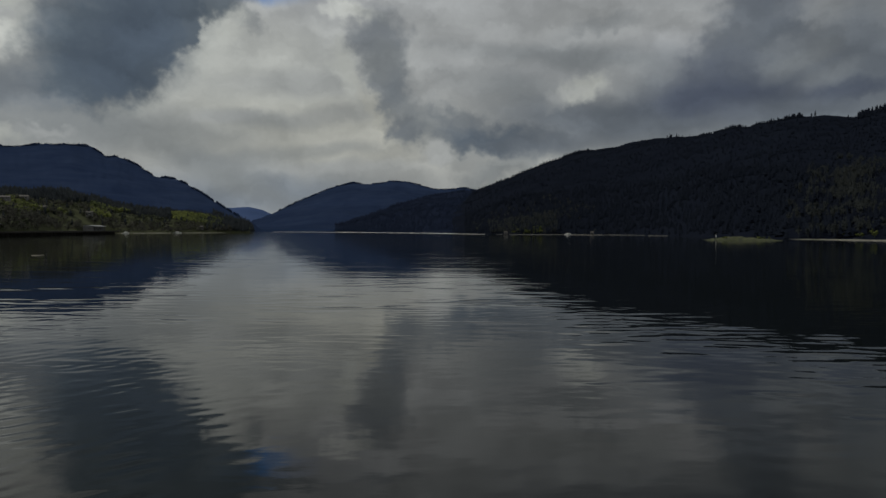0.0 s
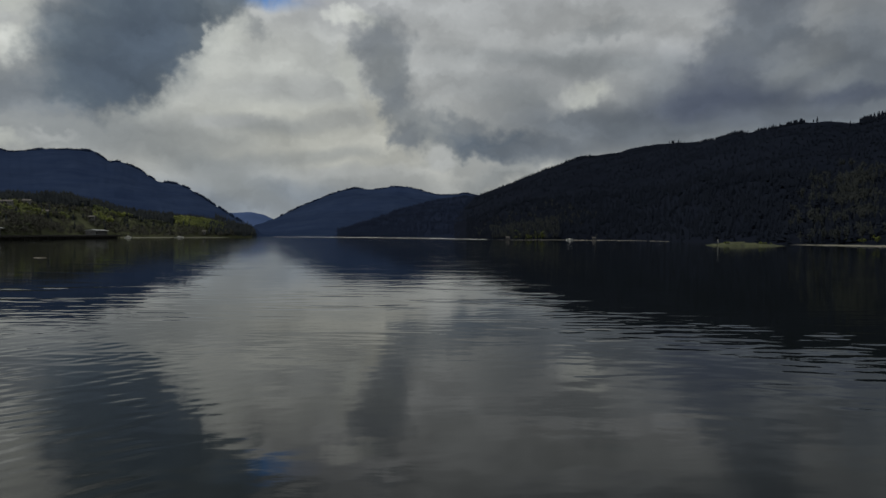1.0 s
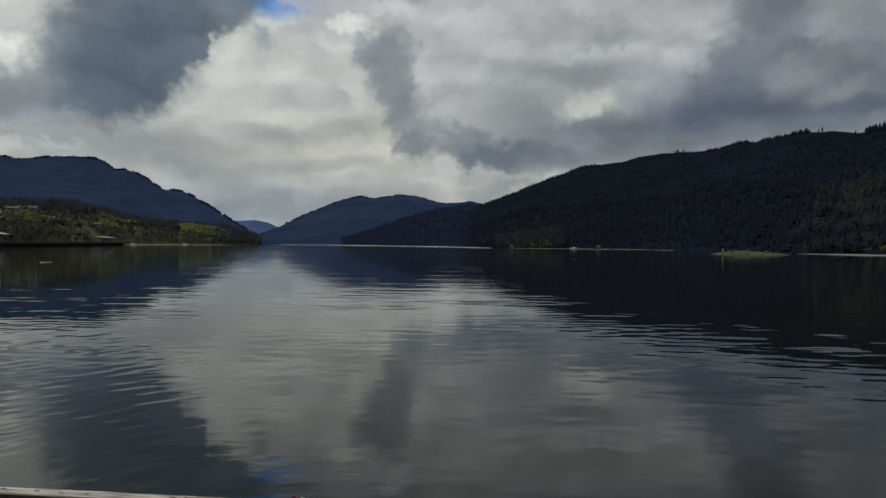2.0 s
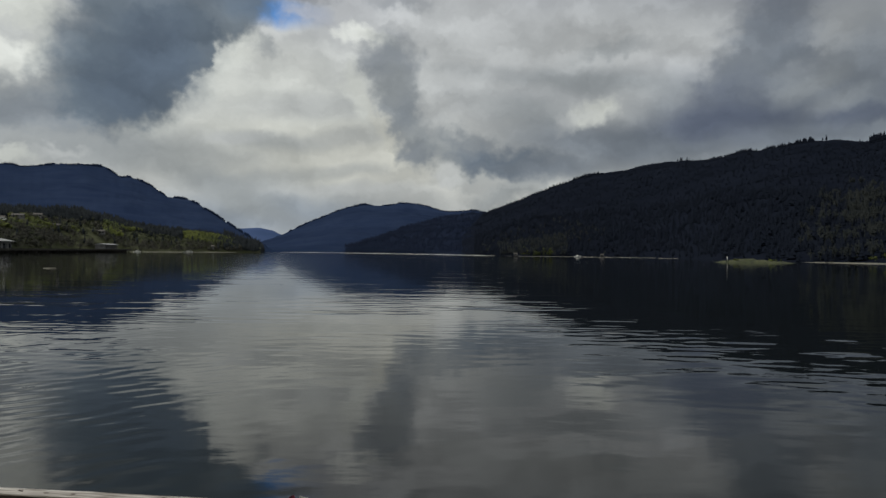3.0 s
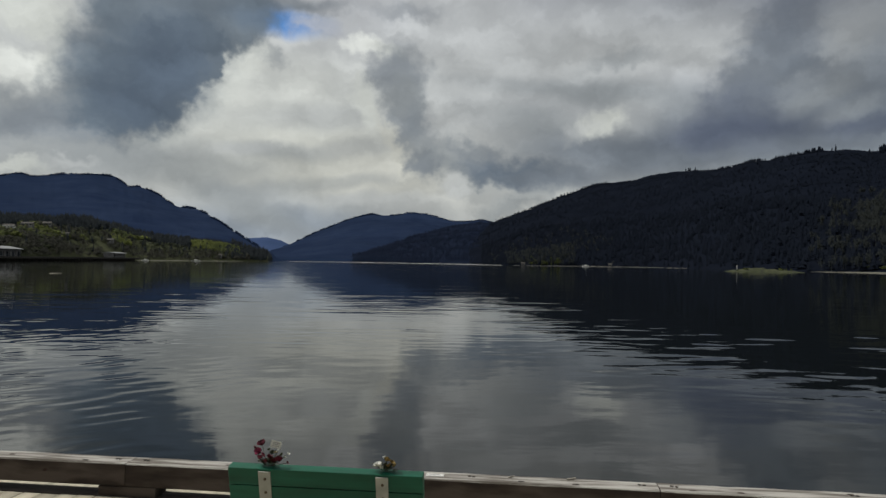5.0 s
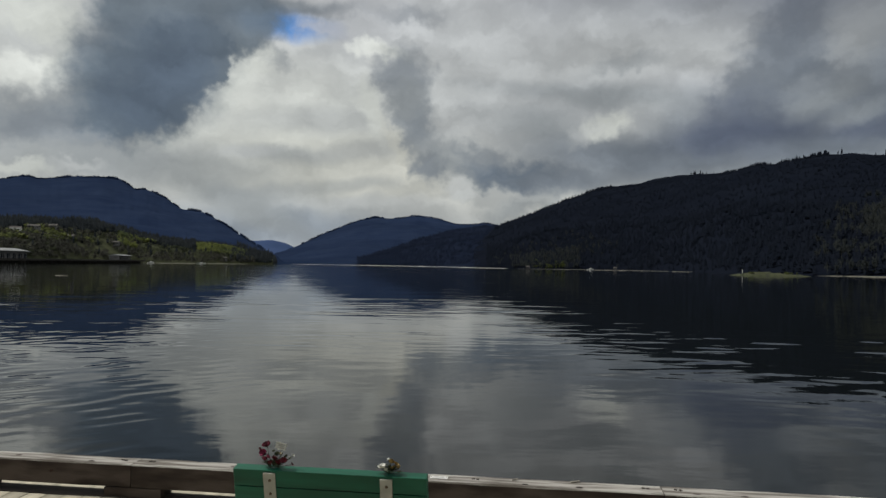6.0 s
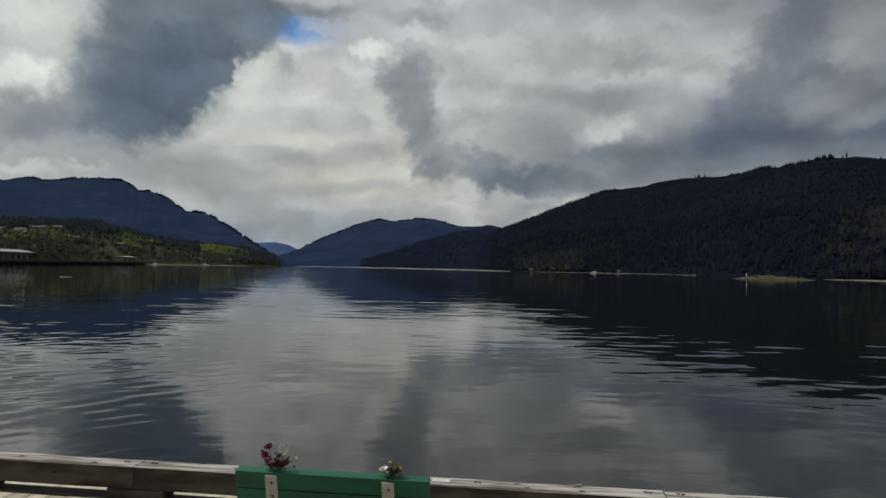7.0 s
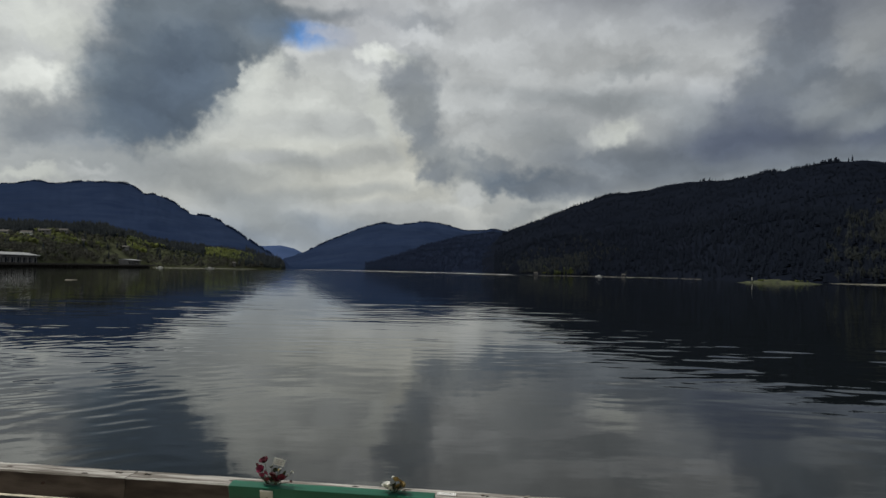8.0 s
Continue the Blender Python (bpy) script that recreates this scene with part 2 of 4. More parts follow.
# ---- materials ----
def material(name, colours, rough=0.8, scale=1.0, detail=5.0, stretch=(1, 1, 1), bump=0.0, bump_scale=4.0,
             island=0.0, thing=0.0, metal=0.0, spec=0.5, coarse=0.0, spread=0.18):
    """Two or three colours mixed by grain noise; bump in metres; island and thing: how far brightness varies by piece."""
    mat = bpy.data.materials.new(name)
    mat.use_nodes = True
    nt = mat.node_tree
    bsdf = nt.nodes["Principled BSDF"]
    bsdf.inputs["Roughness"].default_value = rough
    bsdf.inputs["Metallic"].default_value = metal
    bsdf.inputs["Specular IOR Level"].default_value = spec
    coord = nt.nodes.new("ShaderNodeTexCoord")
    mapping = nt.nodes.new("ShaderNodeMapping")
    mapping.inputs["Scale"].default_value = stretch
    nt.links.new(coord.outputs["Object"], mapping.inputs["Vector"])

    def grain(size, det):
        n = nt.nodes.new("ShaderNodeTexNoise")
        n.inputs["Scale"].default_value, n.inputs["Detail"].default_value = size, det
        nt.links.new(mapping.outputs[0], n.inputs["Vector"])
        return n.outputs[0]

    ramp = nt.nodes.new("ShaderNodeValToRGB")
    stops = ramp.color_ramp.elements
    stops[0].position, stops[1].position = 0.5 - spread, 0.5 + spread
    stops[0].color, stops[1].color = (*colours[0], 1), (*colours[-1], 1)
    if len(colours) > 2:
        stops.new(0.5).color = (*colours[1], 1)
    nt.links.new(grain(scale, detail), ramp.inputs[0])
    out = ramp.outputs[0]

    def dim(colour, value, low, high):
        r = nt.nodes.new("ShaderNodeMapRange")
        r.inputs["To Min"].default_value, r.inputs["To Max"].default_value = low, high
        nt.links.new(value, r.inputs["Value"])
        m = nt.nodes.new("ShaderNodeVectorMath")
        m.operation = "SCALE"
        nt.links.new(colour, m.inputs[0])
        nt.links.new(r.outputs[0], m.inputs["Scale"])
        return m.outputs[0]

    if coarse:
        out = dim(out, grain(scale * 0.13, 3.0), 1 - coarse, 1 + coarse)
    if island:
        out = dim(out, nt.nodes.new("ShaderNodeNewGeometry").outputs["Random Per Island"], 1 - island, 1 + island)
    if thing:
        out = dim(out, nt.nodes.new("ShaderNodeObjectInfo").outputs["Random"], 1 - thing, 1 + thing)
    nt.links.new(out, bsdf.inputs["Base Color"])
    if bump:
        b = nt.nodes.new("ShaderNodeBump")
        b.inputs["Distance"].default_value = bump
        nt.links.new(grain(scale * bump_scale, 6.0), b.inputs["Height"])
        nt.links.new(b.outputs[0], bsdf.inputs["Normal"])
    return mat


# cloud shade and a little haze are put into these two near-black colours
SHADED_FOREST = material("cloud_shaded_slope", [(0.0062, 0.0083, 0.0142), (0.0084, 0.0108, 0.0176)], 0.95, 0.03, 6, spec=0.0, coarse=0.22)
SHADED_NEEDLES = material("cloud_shaded_needles", [(0.0080, 0.0106, 0.0172), (0.0100, 0.0130, 0.0202)], 0.95, 0.02, 3, island=0.06, spec=0.0)
# the same needles, with the sunlight on the hill put into the colour
SUNLIT_NEEDLES = material("sunlit_needles", [(0.0150, 0.0185, 0.0225), (0.0230, 0.0270, 0.0290)], 0.95, 0.03, 3, island=0.15, spec=0.0)
OLIVE = material("olive_leaves", [(0.032, 0.040, 0.024), (0.055, 0.062, 0.032)], 0.85, 0.03, 3, island=0.3, spec=0.1)
# distance haze is put into the base colours of these four forests
HAZY_SPUR_NEEDLES = material("hazy_spur_needles", [(0.0105, 0.0155, 0.0310), (0.0135, 0.0190, 0.0360)], 0.95, 0.02, 3, island=0.08, spec=0.0)
HAZY_SPUR_FOREST = material("hazy_spur_forest", [(0.0095, 0.0140, 0.0290), (0.0125, 0.0175, 0.0335)], 0.95, 0.02, 6, spec=0.0, coarse=0.22)
HAZE_BLUE_FOREST = material("haze_blue_forest", [(0.0142, 0.0240, 0.0545), (0.0200, 0.0318, 0.0655)], 0.95, 0.011, 7, spec=0.0, coarse=0.38)
HAZE_PALE_FOREST = material("haze_pale_forest", [(0.045, 0.075, 0.16), (0.055, 0.085, 0.18)], 0.95, 0.004, 6, spec=0.0, coarse=0.2)
HILL = material("hill_undergrowth", [(0.022, 0.028, 0.012), (0.05, 0.055, 0.025)], 0.95, 0.05, 6, spec=0.1, coarse=0.3)
SPRING = material("spring_leaves", [(0.040, 0.054, 0.022), (0.105, 0.122, 0.030)], 0.85, 0.02, 3, island=0.35, spec=0.1, coarse=0.5)
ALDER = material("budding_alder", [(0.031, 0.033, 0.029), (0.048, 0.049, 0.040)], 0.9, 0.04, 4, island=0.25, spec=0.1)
# budding alder again, the mountainside's cloud shade put into its colour
SHADED_ALDER = material("shaded_alder", [(0.0135, 0.0170, 0.0180), (0.0190, 0.0225, 0.0218)], 0.9, 0.04, 4, island=0.1, spec=0.1)
RUST_STAIN = material("rust_stain", [(0.016, 0.007, 0.005), (0.045, 0.018, 0.012)], 0.8, 30.0, 5)
DIM_SHINGLE = material("dim_shingle", [(0.055, 0.055, 0.050), (0.12, 0.118, 0.105)], 0.95, 0.08, 6, coarse=0.4)
SAND = material("pale_beach", [(0.10, 0.098, 0.080), (0.17, 0.163, 0.135)], 0.95, 0.3, 6)
# the glint of far water, put into a pale base colour
GLINT_PALE = material("glint_pale", [(0.42, 0.42, 0.40), (0.60, 0.60, 0.57)], 0.9, 0.3, 5)
ROCK = material("mossy_rock", [(0.012, 0.016, 0.008), (0.032, 0.039, 0.013), (0.055, 0.060, 0.025)], 0.95, 0.3, 6, bump=0.15)
ROOFING = material("weathered_roof", [(0.17, 0.18, 0.19), (0.28, 0.29, 0.30)], 0.65, 0.2, 5, stretch=(1, 4, 1))
SIDING = material("grey_siding", [(0.085, 0.085, 0.088), (0.15, 0.15, 0.155)], 0.8, 0.4, 5)
WHITE_PAINT = material("white_paint", [(0.62, 0.62, 0.60), (0.78, 0.78, 0.76)], 0.5, 3.0, 5)
DARK_GLASS = material("dark_glass", [(0.015, 0.018, 0.02), (0.03, 0.034, 0.04)], 0.1, 1.0, 2)
PILE = material("creosoted_timber", [(0.010, 0.009, 0.008), (0.028, 0.024, 0.02)], 0.85, 1.5, 5, stretch=(1, 1, 0.2), thing=0.2)
SHINGLE = material("house_roof", [(0.040, 0.038, 0.036), (0.075, 0.07, 0.066)], 0.85, 0.8, 4)
LOG = material("bleached_log", [(0.20, 0.18, 0.15), (0.42, 0.39, 0.34)], 0.8, 1.2, 5, stretch=(0.2, 1, 1), bump=0.01)

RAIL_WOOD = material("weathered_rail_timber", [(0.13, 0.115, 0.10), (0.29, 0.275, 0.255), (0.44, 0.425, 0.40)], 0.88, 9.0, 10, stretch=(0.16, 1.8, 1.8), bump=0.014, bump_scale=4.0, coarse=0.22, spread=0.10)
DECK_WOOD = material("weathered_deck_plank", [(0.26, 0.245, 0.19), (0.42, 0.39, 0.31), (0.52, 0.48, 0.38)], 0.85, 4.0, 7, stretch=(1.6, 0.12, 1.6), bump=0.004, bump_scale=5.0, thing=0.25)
# brown timber and knots, darkened: shade on the rail sides is put into it
RAIL_SHADE_AND_KNOT = material("rail_shade_and_knot_wood", [(0.013, 0.0085, 0.0075), (0.046, 0.032, 0.027), (0.090, 0.070, 0.062)], 0.85, 4.0, 9, stretch=(0.3, 1.2, 1.2), bump=0.010, bump_scale=4.0, coarse=0.7, spread=0.11)
GREEN = material("green_bench_paint", [(0.001, 0.070, 0.040), (0.002, 0.098, 0.057), (0.006, 0.135, 0.082)], 0.46, 5.0, 7, stretch=(0.25, 1.5, 1.5), bump=0.0015, bump_scale=5.0, coarse=0.22, spec=0.4)
STRAP = material("galvanised_strap", [(0.36, 0.36, 0.33), (0.50, 0.50, 0.46)], 0.55, 9.0, 6, metal=0.15, coarse=0.2)
BOLT = material("rusty_bolt", [(0.10, 0.07, 0.045), (0.19, 0.14, 0.10)], 0.6, 60.0, 4, metal=0.5)
HOLE = material("bolt_recess_black", [(0.008, 0.007, 0.006), (0.02, 0.017, 0.014)], 0.95, 40.0, 4)
PETAL_RED = material("dark_red_petals", [(0.075, 0.005, 0.012), (0.19, 0.012, 0.03)], 0.6, 40.0, 3, island=0.35)
PETAL_PURPLE = material("dark_crimson_petals", [(0.060, 0.004, 0.014), (0.15, 0.011, 0.035)], 0.6, 40.0, 3, island=0.35)
PETAL_PINK = material("magenta_petals", [(0.17, 0.014, 0.055), (0.30, 0.035, 0.10)], 0.6, 40.0, 3, island=0.3)
PETAL_WHITE = material("white_petals", [(0.70, 0.70, 0.66), (0.84, 0.84, 0.80)], 0.6, 40.0, 3, island=0.12)
PETAL_YELLOW = material("faded_yellow_petals", [(0.20, 0.13, 0.035), (0.38, 0.27, 0.09)], 0.7, 40.0, 3, island=0.4)
LEAF = material("dried_dark_leaves", [(0.022, 0.030, 0.012), (0.055, 0.06, 0.022)], 0.7, 30.0, 4, island=0.4)
STEM = material("stems", [(0.03, 0.045, 0.015), (0.06, 0.07, 0.03)], 0.7, 30.0, 3)
CARD = material("white_card", [(0.74, 0.75, 0.74), (0.86, 0.86, 0.85)], 0.6, 30.0, 4)
CARD.node_tree.nodes["Principled BSDF"].inputs["Transmission Weight"].default_value = 0.35
PLATE = material("white_enamel_plate", [(0.66, 0.66, 0.64), (0.82, 0.82, 0.80)], 0.35, 25.0, 5)
INK = material("grey_print", [(0.16, 0.16, 0.17), (0.26, 0.26, 0.27)], 0.6, 50.0, 2)


def water_material():
    mat = bpy.data.materials.new("lake_water")
    mat.use_nodes = True
    nt = mat.node_tree
    bsdf = nt.nodes["Principled BSDF"]
    bsdf.inputs["Base Color"].default_value = (0.0038, 0.0053, 0.0040, 1)
    bsdf.inputs["Roughness"].default_value = 0.012
    bsdf.inputs["IOR"].default_value = 1.295
    coord = nt.nodes.new("ShaderNodeTexCoord")

    def ripple(stretch, scale, detail):
        m = nt.nodes.new("ShaderNodeMapping")
        m.inputs["Scale"].default_value = stretch
        m.inputs["Rotation"].default_value = (0, 0, radians(7))
        nt.links.new(coord.outputs["Object"], m.inputs["Vector"])
        n = nt.nodes.new("ShaderNodeTexNoise")
        n.inputs["Scale"].default_value, n.inputs["Detail"].default_value = scale, detail
        nt.links.new(m.outputs[0], n.inputs["Vector"])
        return n.outputs[0]

    def times(x, y):
        n = nt.nodes.new("ShaderNodeMath")
        n.operation = "MULTIPLY"
        nt.links.new(x, n.inputs[0])
        if isinstance(y, float):
            n.inputs[1].default_value = y
        else:
            nt.links.new(y, n.inputs[1])
        return n.outputs[0]

    gust = nt.nodes.new("ShaderNodeMapRange")
    gust.inputs["From Min"].default_value, gust.inputs["From Max"].default_value = 0.42, 0.62
    gust.inputs["To Min"].default_value, gust.inputs["To Max"].default_value = 0.25, 1.0
    nt.links.new(ripple((0.5, 1, 1), 0.035, 3), gust.inputs["Value"])
    add = nt.nodes.new("ShaderNodeMath")
    add.operation = "ADD"
    nt.links.new(times(times(ripple((0.75, 1, 1), 1.2, 2), gust.outputs[0]), 0.6), add.inputs[0])
    where = nt.nodes.new("ShaderNodeSeparateXYZ")
    nt.links.new(coord.outputs["Object"], where.inputs[0])

    def outward(near, far, low, high):
        n = nt.nodes.new("ShaderNodeMapRange")
        n.inputs["From Min"].default_value, n.inputs["From Max"].default_value = near, far
        n.inputs["To Min"].default_value, n.inputs["To Max"].default_value = low, high
        nt.links.new(where.outputs[1], n.inputs["Value"])
        return n.outputs[0]

    # out on the lake the breeze is stronger; wavelets too small to see make the surface less of a mirror
    cats_paws = nt.nodes.new("ShaderNodeMapRange")
    cats_paws.inputs["From Min"].default_value, cats_paws.inputs["From Max"].default_value = 0.46, 0.66
    cats_paws.inputs["To Min"].default_value, cats_paws.inputs["To Max"].default_value = 0.12, 1.0
    nt.links.new(ripple((0.2, 1, 1), 0.17, 4), cats_paws.inputs["Value"])
    nt.links.new(times(times(ripple((0.3, 1, 1), 0.5, 3), outward(40.0, 150.0, 0.9, 4.4)), cats_paws.outputs[0]), add.inputs[1])
    nt.links.new(outward(60.0, 300.0, 0.012, 0.05), bsdf.inputs["Roughness"])
    fine = nt.nodes.new("ShaderNodeMath")
    fine.operation = "ADD"
    nt.links.new(add.outputs[0], fine.inputs[0])
    nt.links.new(times(ripple((0.45, 1, 1), 3.6, 3), 0.16), fine.inputs[1])
    b = nt.nodes.new("ShaderNodeBump")
    b.inputs["Distance"].default_value = 0.008
    nt.links.new(fine.outputs[0], b.inputs["Height"])
    nt.links.new(b.outputs[0], bsdf.inputs["Normal"])
    return mat


WATER = water_material()


# ---- builders ----
def mesh_of(name, verts, faces, mat, smooth=False):
    """A mesh from numpy arrays of corners and of faces that all have as many corners."""
    verts, faces = np.asarray(verts, np.float32), np.asarray(faces, np.int32)
    me = bpy.data.meshes.new(name)
    me.vertices.add(len(verts))
    me.vertices.foreach_set("co", verts.ravel())
    count, corners = faces.shape
    me.loops.add(count * corners)
    me.loops.foreach_set("vertex_index", faces.ravel())
    me.polygons.add(count)
    me.polygons.foreach_set("loop_start", np.arange(0, count * corners, corners, dtype=np.int32))
    me.polygons.foreach_set("loop_total", np.full(count, corners, np.int32))
    me.polygons.foreach_set("use_smooth", np.full(count, smooth))
    me.update(calc_edges=True)
    me.validate()
    me.materials.append(mat)
    return me


def part(name, bm, mat, parent=None, label="", smooth=False):
    """Links a bmesh as one mesh object, under a thing or a part."""
    me = bpy.data.meshes.new(name)
    for f in bm.faces:
        f.smooth = smooth
    bm.to_mesh(me)
    bm.free()
    me.materials.append(mat)
    ob = new(name, me)
    ob.parent = parent
    if label:
        ob["label"] = label
    return ob


def thing(name, m, label, category, group="", kind=""):
    ob = new(name)
    ob.empty_display_size = 0.2
    ob.matrix_world = m
    return tagged(ob, label, category, group, kind)


def box(x0, x1, y0, y1, z0, z1, bevel=0.0, m=None, bm=None, segments=2):
    """A box with bevelled edges, put through m, joined to bm."""
    one = bmesh.new()
    bmesh.ops.create_cube(one, size=1, matrix=Matrix.LocRotScale(((x0 + x1) / 2, (y0 + y1) / 2, (z0 + z1) / 2), None, (x1 - x0, y1 - y0, z1 - z0)))
    if bevel:
        bmesh.ops.bevel(one, geom=one.edges[:], offset=bevel, segments=segments, affect="EDGES", profile=0.6)
    if m is not None:
        one.transform(m)
    return join(one, bm)


def tube(r0, r1, h, m=None, bm=None, sides=12):
    one = bmesh.new()
    bmesh.ops.create_cone(one, cap_ends=True, segments=sides, radius1=r0, radius2=r1, depth=h, matrix=Matrix.Translation((0, 0, h / 2)))
    if m is not None:
        one.transform(m)
    return join(one, bm)


def join(one, bm):
    if bm is None:
        return one
    tmp = bpy.data.meshes.new("tmp")
    one.to_mesh(tmp)
    one.free()
    bm.from_mesh(tmp)
    bpy.data.meshes.remove(tmp)
    return bm


def bearing(az, dist):
    """Plan coordinates of a place by its bearing in degrees from the wharf and its distance."""
    return dist * math.sin(radians(az)), dist * math.cos(radians(az))


EYE = 4.06  # camera height over the lake; ridge elevations are set to fit its view


# ---- water ----
def lake():
    """One sheet to the horizon, close-meshed near the wharf, with low waves."""
    def graded(start, near, end, grow):
        out, step = [start], near
        while out[-1] < end:
            out.append(out[-1] + step)
            step = near if out[-1] < 30 else step * grow
        return out

    right = graded(0.0, 0.24, 4900, 1.05)
    xs = np.array([-x for x in right[:0:-1]] + right)
    ys = np.array([-x for x in graded(0.0, 3.0, 4900, 1.4)[:0:-1]] + [0.0] + [6 + y for y in graded(0.0, 0.14, 4890, 1.007)])
    gx, gy = np.meshgrid(xs, ys)
    rng = np.random.default_rng(4)
    across, along = np.gradient(xs)[None, :], np.gradient(ys)[:, None]
    def waves(count, shortest, grow, lean_mean, lean_spread, steep, longest_full):
        h = np.zeros_like(gx)
        for k in range(count):
            length = shortest * grow ** k
            lean = rng.normal(lean_mean, lean_spread)
            kx, ky = 2 * math.pi / length * math.sin(lean), 2 * math.pi / length * math.cos(lean)
            s = steep * min(1.0, (longest_full / length) ** 1.2)
            cell = across * abs(math.sin(lean)) + along * abs(math.cos(lean))
            fade = np.clip(length / (cell * 4) - 0.2, 0, 1)
            h += s * length / 2 / math.pi * fade * np.sin(kx * gx + ky * gy + rng.uniform(0, 6.28))
        return h

    swell = waves(50, 0.7, 1.05, 0.05, 0.5, 0.0018, 2.0)
    wavelets = waves(34, 0.5, 1.03, -0.95, 0.28, 0.0105, 1.1)
    lane = 0.62 + 0.35 * np.sin(gx * 0.11 + 1.3 * np.sin(gy * 0.09)) * np.sin(gy * 0.16 + 0.8 + 0.04 * gx)
    lane += 0.25 * np.clip((gx - 4) / 5, 0, 1)
    inshore = np.clip((-gx - 0.28 * gy + 0.6) / 2.6, 0, 1) * np.clip((52 - gy) / 24, 0, 1)
    def groups(count, long_x, long_y, cut):
        """Bands of livelier water, long across and short outwards, with calm between."""
        field = np.zeros_like(gx)
        for _ in range(count):
            field += np.sin(gx * 6.28 / (long_x * rng.uniform(0.6, 1.8)) * rng.choice((-1, 1)) + gy * 6.28 / (long_y * rng.uniform(0.6, 2.2)) + rng.uniform(0, 6.28))
        return np.clip(field / math.sqrt(count / 2) * 0.8 + cut, 0, 1.7)

    patchy = np.minimum(groups(14, 5, 4.5, 0.5), 1.0)
    right_calm = 1 - 0.6 * np.clip((gx - 0.22 * gy) / (0.15 * np.abs(gy) + 4), 0, 1)  # waves lowered right of the camera, to fit its view of the mirrored mountainside
    chop = waves(70, 0.6, 1.035, 0.04, 0.24, 0.0052, 1.6) * np.clip((gy - 26) / 34, 0, 1) * (0.12 + groups(16, 34, 9, 0.35)) * right_calm * (0.12 + 0.88 * np.clip((105 - gy) / 45, 0, 1))
    rollers = waves(30, 0.8, 1.05, 0.06, 0.26, 0.0048, 3.0) * np.clip((gx - 0.16 * gy) / 4, 0, 1) * np.clip((58 - gy) / 20, 0, 1) * np.clip((gy - 17) / 6, 0, 1)
    rollers *= groups(12, 9, 6, 0.1)
    z = chop + rollers + swell * lane + wavelets * (0.09 + inshore * patchy * (1.0 - 0.6 * np.clip((gy - 24) / 14, 0, 1)))
    verts = np.stack([gx, gy, z], -1).reshape(-1, 3)
    ny, nx = gx.shape
    i = (np.arange(ny - 1)[:, None] * nx + np.arange(nx - 1)[None, :]).ravel()
    faces = np.stack([i, i + 1, i + nx + 1, i + nx], -1)
    ob = new("water", mesh_of("water", verts, faces, WATER, True))
    tagged(ob, "dark calm lake with gentle ripples under cloud", "lake", kind="structure")


lake()


# ---- mountains ----
class Massif:
    """Land between a shore line and a ridge, both given by bearing, falling away again behind."""

    def __init__(self, foot, ridge, rough, seed, bulge=0.85, crest=0.45):
        self.fa, self.fd = np.array(foot).T
        self.ra, self.rd, self.re = np.array(ridge).T
        self.rough, self.seed, self.bulge, self.crest = rough, seed, bulge, crest

    def place(self, az, v):
        around = (az - 0.15, az - 0.05, az + 0.05, az + 0.15)  # rounds the knees between the given bearings
        broad = (az - 1.6, az - 0.9, az - 0.3, az + 0.3, az + 0.9, az + 1.6)
        foot, ridge = np.interp(broad, self.fa, self.fd).mean(), np.interp(around, self.ra, self.rd).mean()
        crag = min(1.0, v) ** 10  # the small knees show on the crest alone
        sharp = np.interp(around, self.ra, self.re).mean()
        rise = sharp * crag + min(sharp + 0.3, np.interp(broad, self.ra, self.re).mean()) * (1 - crag)
        top = EYE + ridge * math.tan(radians(rise))
        top = max(top, 1.0)
        if v <= 1:
            dist, h = foot + (ridge - foot) * v, top * v ** self.bulge
        else:
            dist, h = ridge + (v - 1) * 900, top * (1 - (v - 1) * 0.8)
        x, y = bearing(az, dist)
        s = 1 / (self.rough * 14)
        n = noise.fractal((x * s + self.seed, y * s, 0.3), 1.0, 2.1, 5)
        h += self.rough * n * max(0.0, min(1.0, v * 5)) * (0.35 if 0.9 < v < 1.1 else 1.0)
        h += self.rough * self.crest * noise.fractal((az * 0.9, self.seed, 1.7), 1.0, 2.0, 4) * min(1.0, v) ** 6
        return x, y, max(h, -0.6 if v < 0.01 else 0.15)

    def build(self, name, az0, az1, cols, rows, mat, label):
        vs = [-0.02] + list(np.linspace(0, 1, rows)) + [1.08, 1.25, 1.5]
        verts = []
        for az in np.linspace(az0, az1, cols):
            for v in vs:
                x, y, z = self.place(az, max(v, 0))
                if v < 0:
                    x, y, z = x * 0.99, y * 0.99, -2.0
                verts.append((x, y, z))
        n = len(vs)
        i = (np.arange(cols - 1)[:, None] * n + np.arange(n - 1)[None, :]).ravel()
        faces = np.stack([i, i + n, i + n + 1, i + 1], -1)
        ob = new(name, mesh_of(name, verts, faces, mat, True))
        return tagged(ob, label, "mountain", kind="structure")


farthest = Massif([(-20, 4300), (-8, 4300)],
                  [(-20, 4700, 0.8), (-17, 4700, 1.5), (-15.1, 4700, 1.72), (-14, 4700, 1.65), (-13.2, 4700, 1.5), (-12.3, 4700, 1.1), (-9, 4700, 0.3)], 12, 3.0)
farthest.build("backdrop_ridge", -20, -9, 60, 8, HAZE_PALE_FOREST, "pale haze-blue wooded ridge at the end of the lake")

